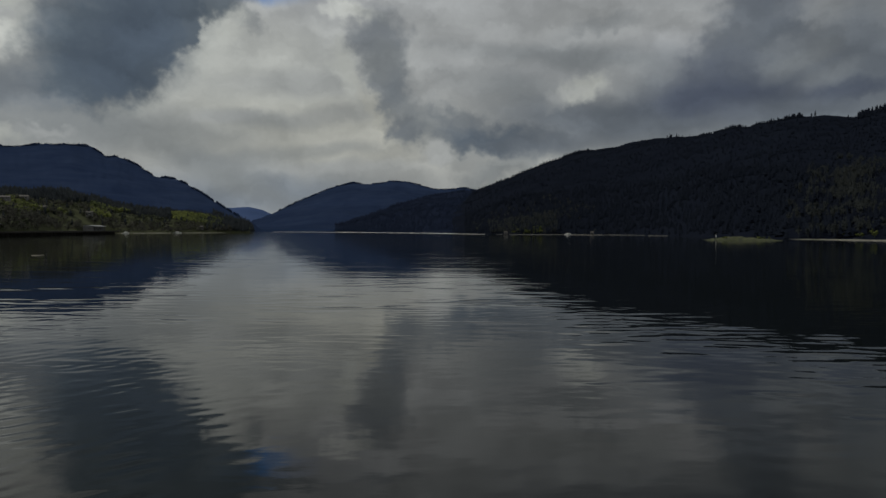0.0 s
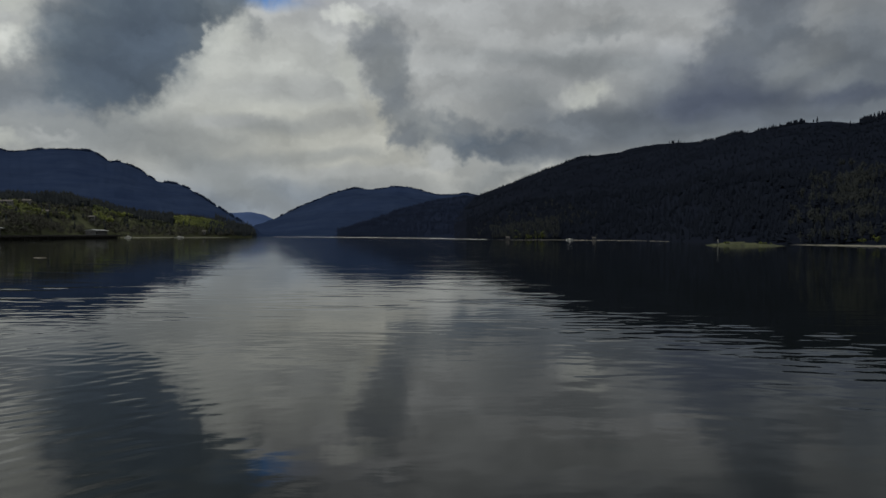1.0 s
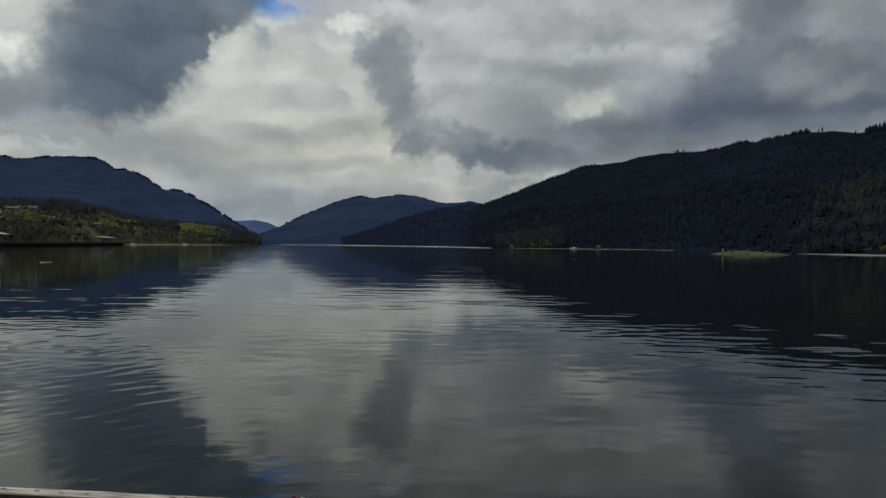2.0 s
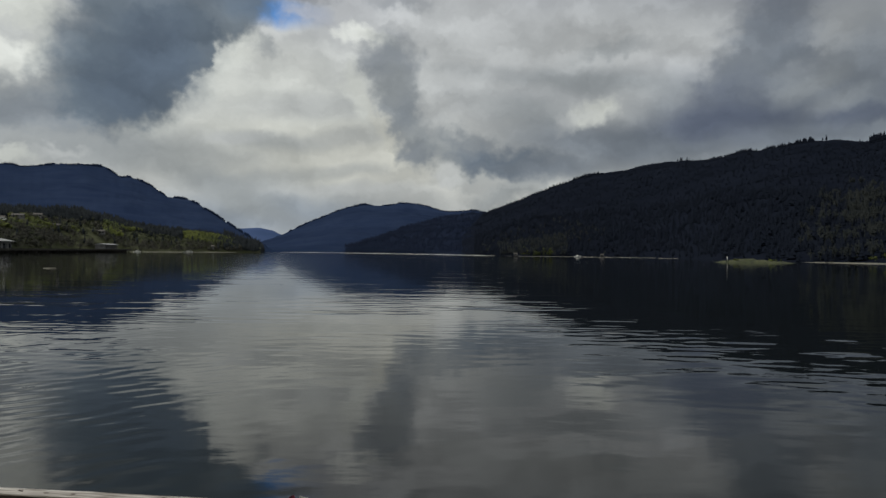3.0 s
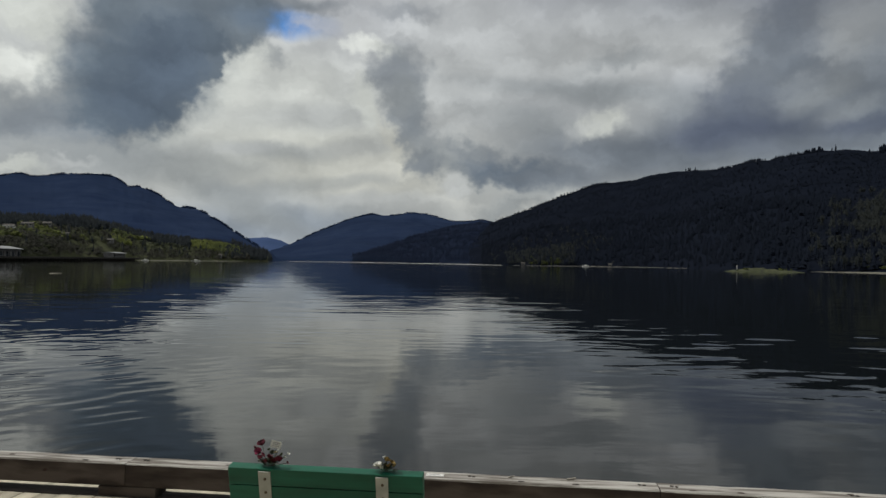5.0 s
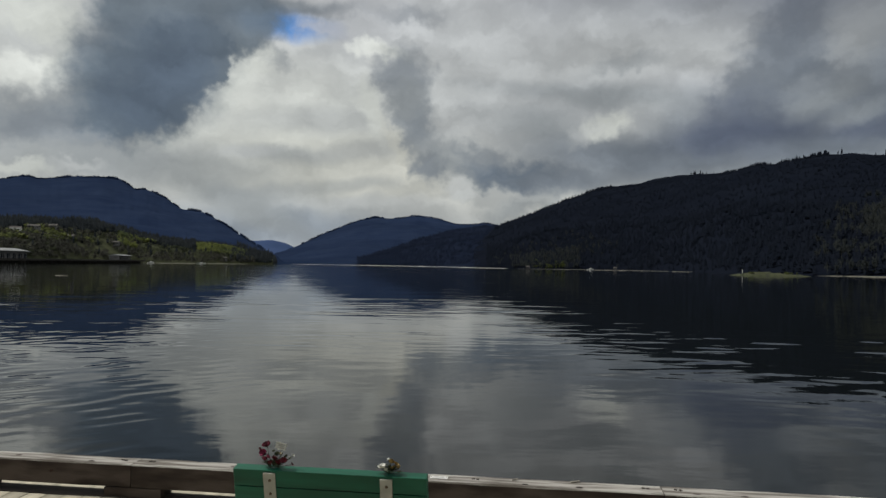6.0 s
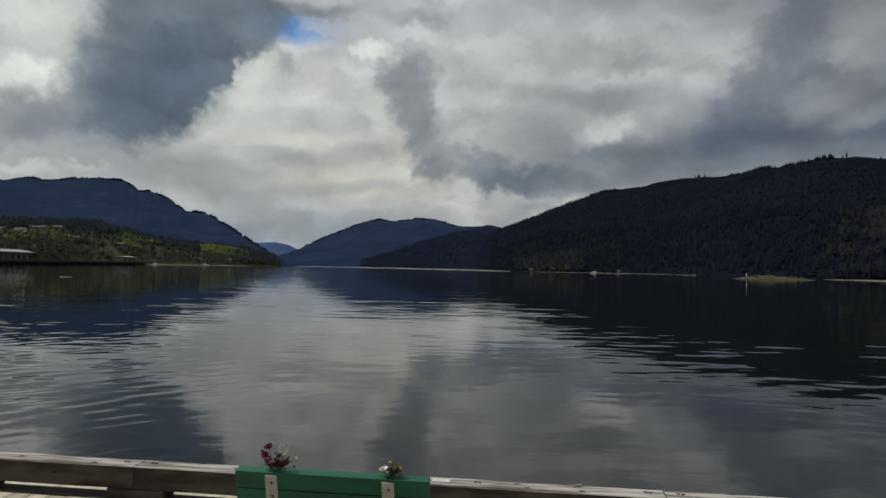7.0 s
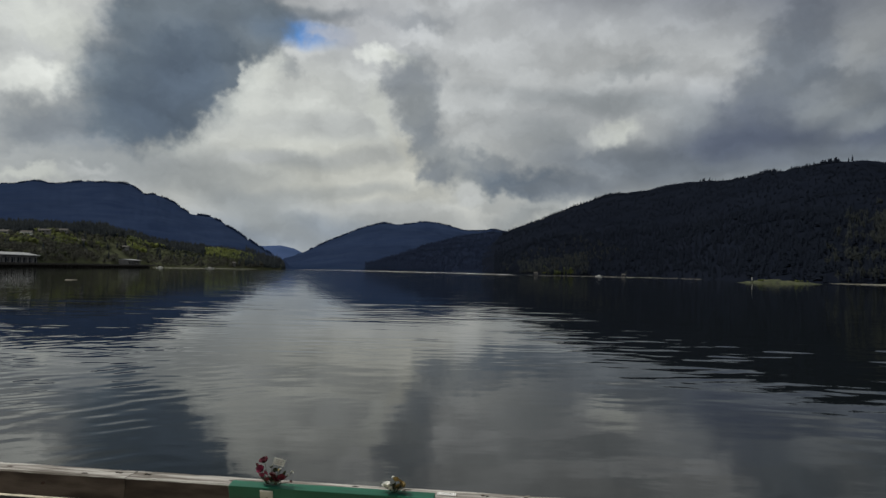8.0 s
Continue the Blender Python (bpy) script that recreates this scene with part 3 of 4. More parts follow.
centre = Massif([(-16, 1500), (-13, 1450), (-8, 1450), (-3, 1500), (8, 2000)],
                [(-16, 2600, -0.05), (-14, 2700, 0.55), (-12.7, 3000, 1.18), (-10.95, 3200, 1.92), (-10.5, 3250, 2.2), (-8.95, 3400, 2.88), (-7.6, 3500, 3.4), (-6.7, 3560, 3.66), (-6.0, 3600, 3.82), (-5.3, 3600, 3.7),
                 (-3.9, 3600, 3.76), (-3.2, 3600, 3.92), (-2.5, 3600, 3.98), (-1.85, 3600, 3.9), (-1.15, 3600, 3.76), (-0.45, 3600, 3.6), (0.0, 3600, 3.5), (0.7, 3600, 3.28), (2.1, 3600, 3.34), (3.0, 3600, 3.44), (4.0, 3600, 3.32), (8, 3600, 3.2)], 10, 7.0, 1.15, 0.2)
centre.build("mountain_centre", -16, 8, 200, 34, HAZE_BLUE_FOREST, "haze-blue wooded mountain beyond the head of the lake")

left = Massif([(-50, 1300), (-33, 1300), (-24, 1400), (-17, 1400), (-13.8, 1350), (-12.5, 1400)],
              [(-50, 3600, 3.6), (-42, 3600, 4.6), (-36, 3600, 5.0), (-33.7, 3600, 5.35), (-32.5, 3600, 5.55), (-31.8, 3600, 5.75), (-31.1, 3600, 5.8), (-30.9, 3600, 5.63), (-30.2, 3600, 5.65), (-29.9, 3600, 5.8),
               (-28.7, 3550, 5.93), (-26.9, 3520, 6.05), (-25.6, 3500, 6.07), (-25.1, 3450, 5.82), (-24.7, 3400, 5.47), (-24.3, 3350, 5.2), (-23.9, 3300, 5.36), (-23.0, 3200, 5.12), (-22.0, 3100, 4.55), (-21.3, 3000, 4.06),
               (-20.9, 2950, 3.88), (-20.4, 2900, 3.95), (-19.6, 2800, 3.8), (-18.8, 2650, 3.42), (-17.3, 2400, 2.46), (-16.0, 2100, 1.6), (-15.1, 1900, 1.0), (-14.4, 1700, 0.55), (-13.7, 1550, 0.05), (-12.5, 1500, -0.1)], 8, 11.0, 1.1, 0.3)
left.build("mountain_left", -50, -12.6, 320, 40, HAZE_BLUE_FOREST, "long haze-blue wooded mountain under broken cloud")

spur = Massif([(-9, 1480), (-7, 1420), (-3, 1250), (3, 1150), (12, 1150)],
              [(-9, 1650, -0.1), (-7.9, 1700, -0.05), (-7.3, 1730, 0.1), (-6.2, 1800, 0.66), (-4.8, 1920, 1.32), (-3.4, 2050, 1.75), (-2.1, 2200, 2.15), (-1.1, 2350, 2.55), (0.25, 2500, 2.86), (2.1, 2600, 3.1), (3.95, 2600, 3.25), (5.6, 2600, 3.5), (8.1, 2600, 3.9), (12, 2600, 4.0)], 16, 29.0, 0.95, 0.2)
spur.build("mountain_spur", -9, 12, 160, 40, HAZY_SPUR_FOREST, "dark haze-blue wooded spur running down to the lake")

right = Massif([(2, 1250), (3.5, 1020), (6.5, 900), (13, 950), (18, 890), (21, 720), (26, 600), (29, 585), (33, 560), (40, 520), (62, 480)],
               [(2, 1700, 1.6), (3.5, 1950, 2.9), (4.4, 2100, 3.3), (5.3, 2180, 3.62), (7.6, 2240, 4.62), (9.85, 2250, 5.5), (12.1, 2220, 6.36), (12.9, 2210, 6.54), (13.4, 2200, 6.52), (15.1, 2160, 6.72), (16.4, 2120, 7.04),
                (18.5, 2050, 7.28), (21.4, 1975, 7.38), (22.6, 1950, 7.6), (24.5, 1900, 7.84), (24.75, 1895, 7.66), (25.1, 1890, 7.88), (26.4, 1870, 8.0), (28.2, 1850, 8.26), (28.5, 1840, 8.2), (30.0, 1800, 8.22),
                (31.6, 1750, 8.02), (31.9, 1745, 8.08), (32.4, 1735, 8.2), (33.4, 1700, 8.5), (37, 1600, 9.2), (45, 1500, 9.5), (62, 1400, 8.0)], 16, 17.0, 0.95, 0.12)
right.build("mountain_right", 2, 62, 520, 60, SHADED_FOREST, "dark wooded mountainside rising steeply from the shore")

# unseen bank, added behind the camera to cut light on near faces
behind = Massif([(80, 30), (120, 26), (180, 24), (240, 26), (285, 32)],
                [(80, 190, 14), (110, 150, 26), (180, 110, 36), (240, 150, 28), (285, 200, 14)], 6, 37.0, 0.9)
behind.build("hillside_behind", 80, 285, 120, 20, HILL, "unseen wooded bank added to dim light from behind the camera")

hill = Massif([(-50, 480), (-38, 540), (-33, 590), (-28, 780), (-23, 980), (-17.5, 1080), (-14.2, 1150)],
              [(-50, 900, 2.5), (-40, 930, 2.3), (-32.4, 960, 2.35), (-29.7, 1050, 2.5), (-27, 1150, 2.6), (-24.7, 1200, 1.95), (-22.5, 1230, 1.45), (-17.8, 1250, 1.2), (-16.1, 1230, 0.6), (-14.2, 1230, -0.05)], 5, 23.0, 0.8)
hill.build("hillside_left", -50, -14.2, 160, 30, HILL, "low wooded hill above the far shore")


# ---- woods ----
def scatter(template_verts, template_faces, places, seed, lean=0.03):
    """Copies of a tree at (x, y, z, height, girth), each turned and jittered, as one pair of arrays."""
    rng = np.random.default_rng(seed)
    tv, tf = np.array(template_verts, float), np.array(template_faces, int)
    places = np.array(places, float)
    n, k = len(places), len(tv)
    turn = rng.uniform(0, 6.283, n)
    c, s = np.cos(turn)[:, None], np.sin(turn)[:, None]
    jit = 1 + rng.normal(0, 0.13, (n, k))
    x, y, z = tv[:, 0] * jit, tv[:, 1] * jit, tv[:, 2] * (1 + rng.normal(0, 0.03, (n, k)))
    g, h = places[:, 4:5], places[:, 3:4]
    lx, ly = rng.normal(0, lean, (n, 1)), rng.normal(0, lean, (n, 1))
    vx = places[:, 0:1] + (x * c - y * s) * g + lx * z * h
    vy = places[:, 1:2] + (x * s + y * c) * g + ly * z * h
    vz = places[:, 2:3] + z * h
    verts = np.stack([vx, vy, vz], -1).reshape(-1, 3)
    faces = (tf[None] + (np.arange(n) * k)[:, None, None]).reshape(-1, 3)
    return verts, faces


def conifer_template(seed):
    """A spire of five uneven whorls of boughs, 1 high."""
    rng = np.random.default_rng(seed)
    verts, faces = [], []
    for low, high, r in ((0.10, 0.42, 1.0), (0.26, 0.58, 0.82), (0.42, 0.74, 0.62), (0.58, 0.88, 0.42), (0.74, 1.0, 0.24)):
        b = len(verts)
        for i in range(7):
            a = i / 7 * 6.283 + rng.uniform(-0.3, 0.3)
            q = r * rng.uniform(0.6, 1.15)
            verts.append((q * math.cos(a), q * math.sin(a), low + rng.uniform(-0.05, 0.05)))
        verts.append((0, 0, high))
        faces += [(b + i, b + (i + 1) % 7, b + 7) for i in range(7)]
    return verts, faces


def broadleaf_template(seed, clumps=20, open_crown=False):
    """A trunk, three limbs and a crown of small uneven clumps with gaps, 1 high."""
    rng = np.random.default_rng(seed)
    verts, faces = [], []

    def limb(p, q, r0, r1):
        b = len(verts)
        for c, r in ((p, r0), (q, r1)):
            for i in range(4):
                verts.append((c[0] + r * math.cos(i * 1.571), c[1] + r * math.sin(i * 1.571), c[2]))
        for i in range(4):
            j = (i + 1) % 4
            faces.extend([(b + i, b + j, b + 4 + j), (b + i, b + 4 + j, b + 4 + i)])

    limb((0, 0, 0), (0, 0, 0.5), 0.09, 0.05)
    for i in range(3):
        a = i * 2.1 + rng.uniform(0, 1)
        limb((0, 0, 0.35), (0.5 * math.cos(a), 0.5 * math.sin(a), 0.72), 0.05, 0.02)
    size = 0.21 if open_crown else 0.30
    for _ in range(clumps):
        a, u = rng.uniform(0, 6.283), rng.uniform(-0.75, 1)
        r = rng.uniform(0.45, 1.0)
        w = math.sqrt(max(0, 1 - u * u))
        c = np.array((0.85 * r * w * math.cos(a), 0.85 * r * w * math.sin(a), 0.62 + 0.36 * r * u))
        b = len(verts)
        q = size * rng.uniform(0.6, 1.25)
        for d in ((1, 0, 0), (-1, 0, 0), (0, 1, 0), (0, -1, 0), (0, 0, 1), (0, 0, -1)):
            j = rng.uniform(0.55, 1.3)
            verts.append(tuple(c + np.array(d) * q * j * np.array((1, 1, 0.33)) + rng.normal(0, 0.03, 3)))
        faces.extend([(b + i, b + j, b + k) for i, j, k in ((0, 2, 4), (2, 1, 4), (1, 3, 4), (3, 0, 4), (2, 0, 5), (1, 2, 5), (3, 1, 5), (0, 3, 5))])
    return verts, faces


def woods(name, templates, places, mat, seed, label, soft=0.0):
    """A wood as one object: the places are dealt out among the templates. soft: crowns lit as one fluffy canopy."""
    vs, fs, base = [], [], 0
    ups = []
    for i, (tv, tf) in enumerate(templates):
        some = places[i::len(templates)]
        if not some:
            continue
        v, f = scatter(tv, tf, some, seed + i)
        if soft:
            root = np.repeat(np.array(some)[:, :3], len(tv), axis=0)
            out = (v - root) * (1, 1, 0)
            out /= np.linalg.norm(out, axis=1, keepdims=True) + 0.3
            ups.append(out * (1 - soft) + np.array((0, 0, 1.0)) * soft)
        vs.append(v)
        fs.append(f + base)
        base += len(v)
    me = mesh_of(name, np.concatenate(vs), np.concatenate(fs), mat, bool(soft))
    if soft:
        n = np.concatenate(ups)
        me.normals_split_custom_set_from_vertices((n / np.linalg.norm(n, axis=1, keepdims=True)).tolist())
    return tagged(new(name, me), label, "trees", kind="stuff")


CONIFERS = [conifer_template(s) for s in (1, 2, 3)]
LEAFY = [broadleaf_template(s) for s in (11, 12, 13, 14)]
BARE = [broadleaf_template(s, 21, True) for s in (21, 22, 23)]


def grown(land, rng, count, az, v, tall, girth, patch=None):
    """Places for trees on a massif, thinned by a patchy noise."""
    out = []
    while len(out) < count:
        p, q = rng.uniform(*az), rng.uniform(*v)
        x, y, z = land.place(p, q)
        if patch and noise.noise((x / patch, y / patch, 4.0)) < -0.05:
            continue
        h = rng.uniform(*tall)
        out.append((x, y, z - 0.4, h, h * girth * rng.uniform(0.8, 1.25)))
    return out


rng = np.random.default_rng(8)
# mountainside on the right: denser conifers low down, a broken line of them on the ridge
trees = grown(right, rng, 6500, (3, 42), (0.03, 0.93), (4, 8), 0.26)
trees += grown(right, rng, 3200, (3, 42), (0.0, 0.30), (6, 13), 0.22)
trees += grown(right, rng, 700, (3.6, 11.5), (0.96, 1.005), (2, 6), 0.26)
trees += grown(right, rng, 90, (3.6, 12.0), (0.99, 1.005), (6, 11), 0.24)
trees += grown(right, rng, 170, (11.5, 13.3), (0.95, 1.005), (4, 9), 0.26, 30)
trees += grown(right, rng, 110, (13.4, 18), (0.985, 1.005), (2, 4), 0.3)
for az, tall in ((18.95, 9), (19.15, 12), (19.25, 10), (19.62, 11), (20.6, 6), (29.15, 15), (28.9, 9), (31.2, 7)):
    trees += grown(right, rng, 1, (az, az + 0.02), (0.999, 1.001), (tall, tall + 1), 0.24)
trees += grown(right, rng, 70, (21.2, 22.5), (0.97, 1.005), (2, 8), 0.28)
trees += grown(right, rng, 200, (22.4, 24.1), (0.96, 1.003), (2, 6), 0.30)
trees += grown(right, rng, 70, (23.0, 24.60), (0.96, 1.003), (5, 13), 0.28, 40)
trees += grown(right, rng, 60, (24.6, 25.1), (0.96, 1.0), (2, 6), 0.26)
trees += grown(right, rng, 240, (25.1, 28.35), (0.96, 1.003), (2, 6), 0.30)
trees += grown(right, rng, 80, (25.1, 28.35), (0.97, 1.003), (5, 13), 0.27, 40)
trees += grown(right, rng, 40, (28.6, 31.7), (0.98, 1.0), (2, 3.5), 0.3)
trees += grown(right, rng, 420, (31.75, 42), (0.92, 1.01), (10, 17), 0.24)
# trees on the unseen bank, which block light too
trees += grown(behind, rng, 700, (85, 280), (0.25, 1.05), (9, 16), 0.2)
woods("conifer_wood", CONIFERS, trees, SHADED_NEEDLES, 31, "dense dark conifers covering the slopes", 0.85)
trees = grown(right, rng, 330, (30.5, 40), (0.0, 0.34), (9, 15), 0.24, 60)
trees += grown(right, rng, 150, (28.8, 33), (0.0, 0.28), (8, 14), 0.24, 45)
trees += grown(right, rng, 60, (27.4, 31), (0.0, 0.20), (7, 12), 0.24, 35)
# alders packed here also stand in for paler haze low on the slope
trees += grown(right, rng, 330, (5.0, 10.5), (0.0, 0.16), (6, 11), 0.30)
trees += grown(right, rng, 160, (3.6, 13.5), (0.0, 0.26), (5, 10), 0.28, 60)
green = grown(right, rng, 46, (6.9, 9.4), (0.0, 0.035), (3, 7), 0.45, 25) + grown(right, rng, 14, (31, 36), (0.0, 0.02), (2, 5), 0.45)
woods("alder_wood", BARE, trees, SHADED_ALDER, 41, "grey-brown budding alders among dark conifers by the shore", 0.85)
woods("shore_wood", LEAFY, green, SPRING, 45, "fresh green bushes along the far beach")
trees = grown(left, rng, 2200, (-36, -14), (0.97, 1.01), (4, 9), 0.34, 60)
trees += grown(centre, rng, 1500, (-12, 4), (0.97, 1.01), (4, 8), 0.34, 70)
woods("ridge_wood", CONIFERS, trees, HAZE_BLUE_FOREST, 51, "far conifers along the haze-blue mountain ridges")
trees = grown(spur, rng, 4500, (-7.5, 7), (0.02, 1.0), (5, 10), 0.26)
woods("spur_wood", CONIFERS, trees, HAZY_SPUR_NEEDLES, 55, "dense dark conifers covering the spur", 0.8)
trees = grown(left, rng, 500, (-17, -13.9), (0.0, 0.6), (9, 15), 0.22)
trees += grown(hill, rng, 3400, (-46, -20), (0.66, 1.03), (7, 13), 0.30)
trees += grown(hill, rng, 110, (-36, -15), (0.10, 0.7), (7, 12), 0.26)
trees += grown(hill, rng, 260, (-17.5, -14.3), (0.05, 1.0), (8, 13), 0.24)
trees += grown(hill, rng, 420, (-24.5, -16.5), (0.80, 1.02), (6, 10), 0.30)
woods("hill_conifer_wood", CONIFERS, trees, SUNLIT_NEEDLES, 61, "dark conifers along the top of the hill", 0.6)
trees = grown(hill, rng, 1100, (-25.5, -16.2), (0.18, 0.86), (4, 8), 0.46, 120)
trees += grown(hill, rng, 480, (-40, -25), (0.30, 0.70), (4, 8), 0.46, 70)
woods("spring_wood", LEAFY, trees, SPRING, 71, "fresh yellow-green broadleaved trees on the hillside", 0.6)
trees = grown(hill, rng, 900, (-40, -24), (0.02, 0.60), (5, 9), 0.42, 50)
trees += grown(hill, rng, 320, (-24, -15.5), (0.0, 0.30), (4, 8), 0.42)
woods("hill_alder_wood", BARE, trees, ALDER, 81, "grey-brown budding alders on the lower hillside", 0.5)
trees = grown(hill, rng, 620, (-40, -15.8), (0.06, 0.68), (4, 7), 0.44, 60)
woods("olive_wood", LEAFY, trees, OLIVE, 85, "dull olive-green broadleaved trees on the hillside", 0.5)


# ---- far shores ----
def strip(name, points, wide, high, mat, label, category):
    """A low uneven bank of sand or rock along the water's edge."""
    verts, faces = [], []
    pts = [Vector((*bearing(*p), 0)) for p in points]
    dense = []
    for p, q in zip(pts, pts[1:]):
        n = max(2, int((q - p).length / 6))
        dense += [p.lerp(q, i / n) for i in range(n)]
    dense.append(pts[-1])
    for i, p in enumerate(dense):
        ahead = (dense[min(i + 1, len(dense) - 1)] - dense[max(i - 1, 0)]).normalized()
        side = Vector((-ahead.y, ahead.x, 0))
        if side.dot(p) < 0:
            side = -side
        taper = min(1, 4 * i / len(dense), 4 * (len(dense) - 1 - i) / len(dense)) ** 0.5
        for s, h in ((-0.1, -0.8), (0.0, 0.02), (0.25, 0.55), (0.6, 1.0), (1.0, 0.8), (1.3, -0.5)):
            w = wide * (0.75 + 0.5 * noise.noise((p.x / 15, p.y / 15, s)))
            hh = high * h * (0.35 + 0.65 * taper) * (1 + 0.5 * noise.noise((p.x / 9, p.y / 9, s * 2))) if h > 0 else h
            verts.append(p + side * (s * w) + Vector((0, 0, hh)))
    for i in range(len(dense) - 1):
        for k in range(5):
            b = i * 6 + k
            faces.append((b, b + 6, b + 7, b + 1))
    ob = new(name, mesh_of(name, verts, faces, mat, True))
    return tagged(ob, label, category, kind="structure")


strip("beach", [(27.6, 592), (29.5, 580), (32, 556), (36, 530), (42, 505)], 6, 0.6, SAND, "narrow pale beach below the wooded mountainside", "beach")
strip("beach_far", [(5.6, 905), (7.0, 893), (8.5, 900), (11, 930), (13, 942), (16, 910), (18.4, 872)], 4, 0.4, DIM_SHINGLE, "thin pale stony beach along the far shore", "beach")
strip("beach_left", [(-24, 940), (-21, 1000), (-18.5, 1050), (-16.0, 1090)], 6, 0.5, SAND, "thin pale beach under the wooded hill", "beach")


# added pale strip standing in for bright water along the far shore
strip("beach_head", [(-12.9, 1395), (-9, 1400), (-5, 1290), (0, 1140), (4.5, 935)], 6, 0.35, GLINT_PALE, "thin pale strip painting the glint of far water at the lake head", "beach")


def islet():
    """A low rock with a mossy back."""
    cx, cy = bearing(24.6, 500)
    verts, faces = [], []
    n, m = 64, 16
    for j in range(m):
        r = j / (m - 1)
        for i in range(n):
            a = i / n * 6.283
            wob = 1 + 0.28 * noise.noise((math.cos(a) * 1.6, math.sin(a) * 1.6, 2.2))
            x, y = 24 * r * wob * math.cos(a), 8 * r * wob * math.sin(a)
            h = 2.4 * (1 - r ** 2.2) * (1 - 0.35 * max(0.0, x / 24)) + 1.5 * noise.fractal((x / 5, y / 5, 1.0), 1.0, 2.0, 3) * (1 - r * r)
            verts.append((x, y, h - 0.35 if j < m - 1 else -0.9))
    for j in range(m - 1):
        for i in range(n):
            k = (i + 1) % n
            faces.append((j * n + i, j * n + k, (j + 1) * n + k, (j + 1) * n + i))
    ob = new("islet", mesh_of("islet", verts, faces, ROCK, True))
    ob.matrix_world = pose(cx, cy, 0, 0, 0, -24.6)
    tagged(ob, "low rocky islet with yellow-green moss", "islet", kind="structure")
    scrub = []
    rng = np.random.default_rng(77)
    for _ in range(26):
        p, q = rng.uniform(-15, 16), rng.uniform(-3, 3)
        c, s = math.cos(radians(-24.6)), math.sin(radians(-24.6))
        h = rng.uniform(0.8, 1.9)
        scrub.append((cx + p * c - q * s, cy + p * s + q * c, 0.9, h, h * 0.6))
    woods("islet_scrub", LEAFY, scrub, SPRING, 91, "low green scrub on the rocky islet")
    post = thing("channel_marker", pose(*bearing(22.65, 498), 0.9), "short white channel marker post standing on the islet", "marker")
    part("post", tube(0.17, 0.15, 2.7), WHITE_PAINT, post, smooth=True)
    part("cap", tube(0.22, 0.08, 0.35, pose(0, 0, 2.7)), WHITE_PAINT, post, smooth=True)
    part("footing", box(-0.6, 0.6, -0.6, 0.6, -0.3, 0.25, 0.05), ROCK, post, "grey footing")


islet()


def house(az, dist, z, w, d, h, wall, turn, label):
    """A gabled house with windows on the side towards the lake."""
    ob = thing("house", pose(*bearing(az, dist), z, 0, 0, turn), label, "house", "houses on the hill")
    part("wall", box(-w / 2, w / 2, -d / 2, d / 2, -2, h, 0.05), wall, ob)
    bm = bmesh.new()
    o, up = 0.5, d * 0.28
    v = [bm.verts.new(p) for p in ((-w / 2 - o, -d / 2 - o, h), (w / 2 + o, -d / 2 - o, h), (w / 2 + o, d / 2 + o, h), (-w / 2 - o, d / 2 + o, h), (-w / 2 - o, 0, h + up), (w / 2 + o, 0, h + up))]
    for f in ((0, 1, 5, 4), (2, 3, 4, 5), (0, 4, 3), (1, 2, 5), (3, 2, 1, 0)):
        bm.faces.new([v[i] for i in f])
    part("roof", bm, SHINGLE, ob, "dark gabled roof")
    for i in range(3):
        x = (i - 1) * w * 0.3
        win = part("window", box(x - 0.9, x + 0.9, -d / 2 - 0.08, -d / 2 + 0.02, h * 0.45, h * 0.8), DARK_GLASS, ob)
        part("frame", box(x - 1.05, x + 1.05, -d / 2 - 0.06, -d / 2 + 0.02, h * 0.43, h * 0.45, 0.01), WHITE_PAINT, win)
    part("door", box(-w * 0.45, -w * 0.45 + 1.0, -d / 2 - 0.07, -d / 2 + 0.02, 0, 2.1), SHINGLE, ob)


def on_hill(az, v):
    x, y, z = hill.place(az, v)
    return math.hypot(x, y), z


for az, v, w, wall, label in ((-32.0, 0.52, 13, WHITE_PAINT, "white gabled house among trees on the hill"),
                              (-30.9, 0.58, 15, SIDING, "grey gabled house among trees on the hill"),
                              (-29.7, 0.55, 11, SIDING, "small grey gabled house on the wooded hill"),
                              (-28.6, 0.36, 10, SIDING, "small grey gabled house low on the hill"),
                              (-33.4, 0.50, 12, SIDING, "grey gabled house beside tall conifers on the hill"),
                              (-25.6, 0.30, 9, SIDING, "small grey house near the shore trees"),
                              (-17.8, 0.10, 5, SIDING, "small grey house at the foot of the wooded hill")):
    d0, z0 = on_hill(az, v)
    house(az, d0 - 6, z0 + 3.0 if v > 0.4 else z0 + 1.0, w * 0.75, 6, 3.6, wall, -az * 0.6, label)


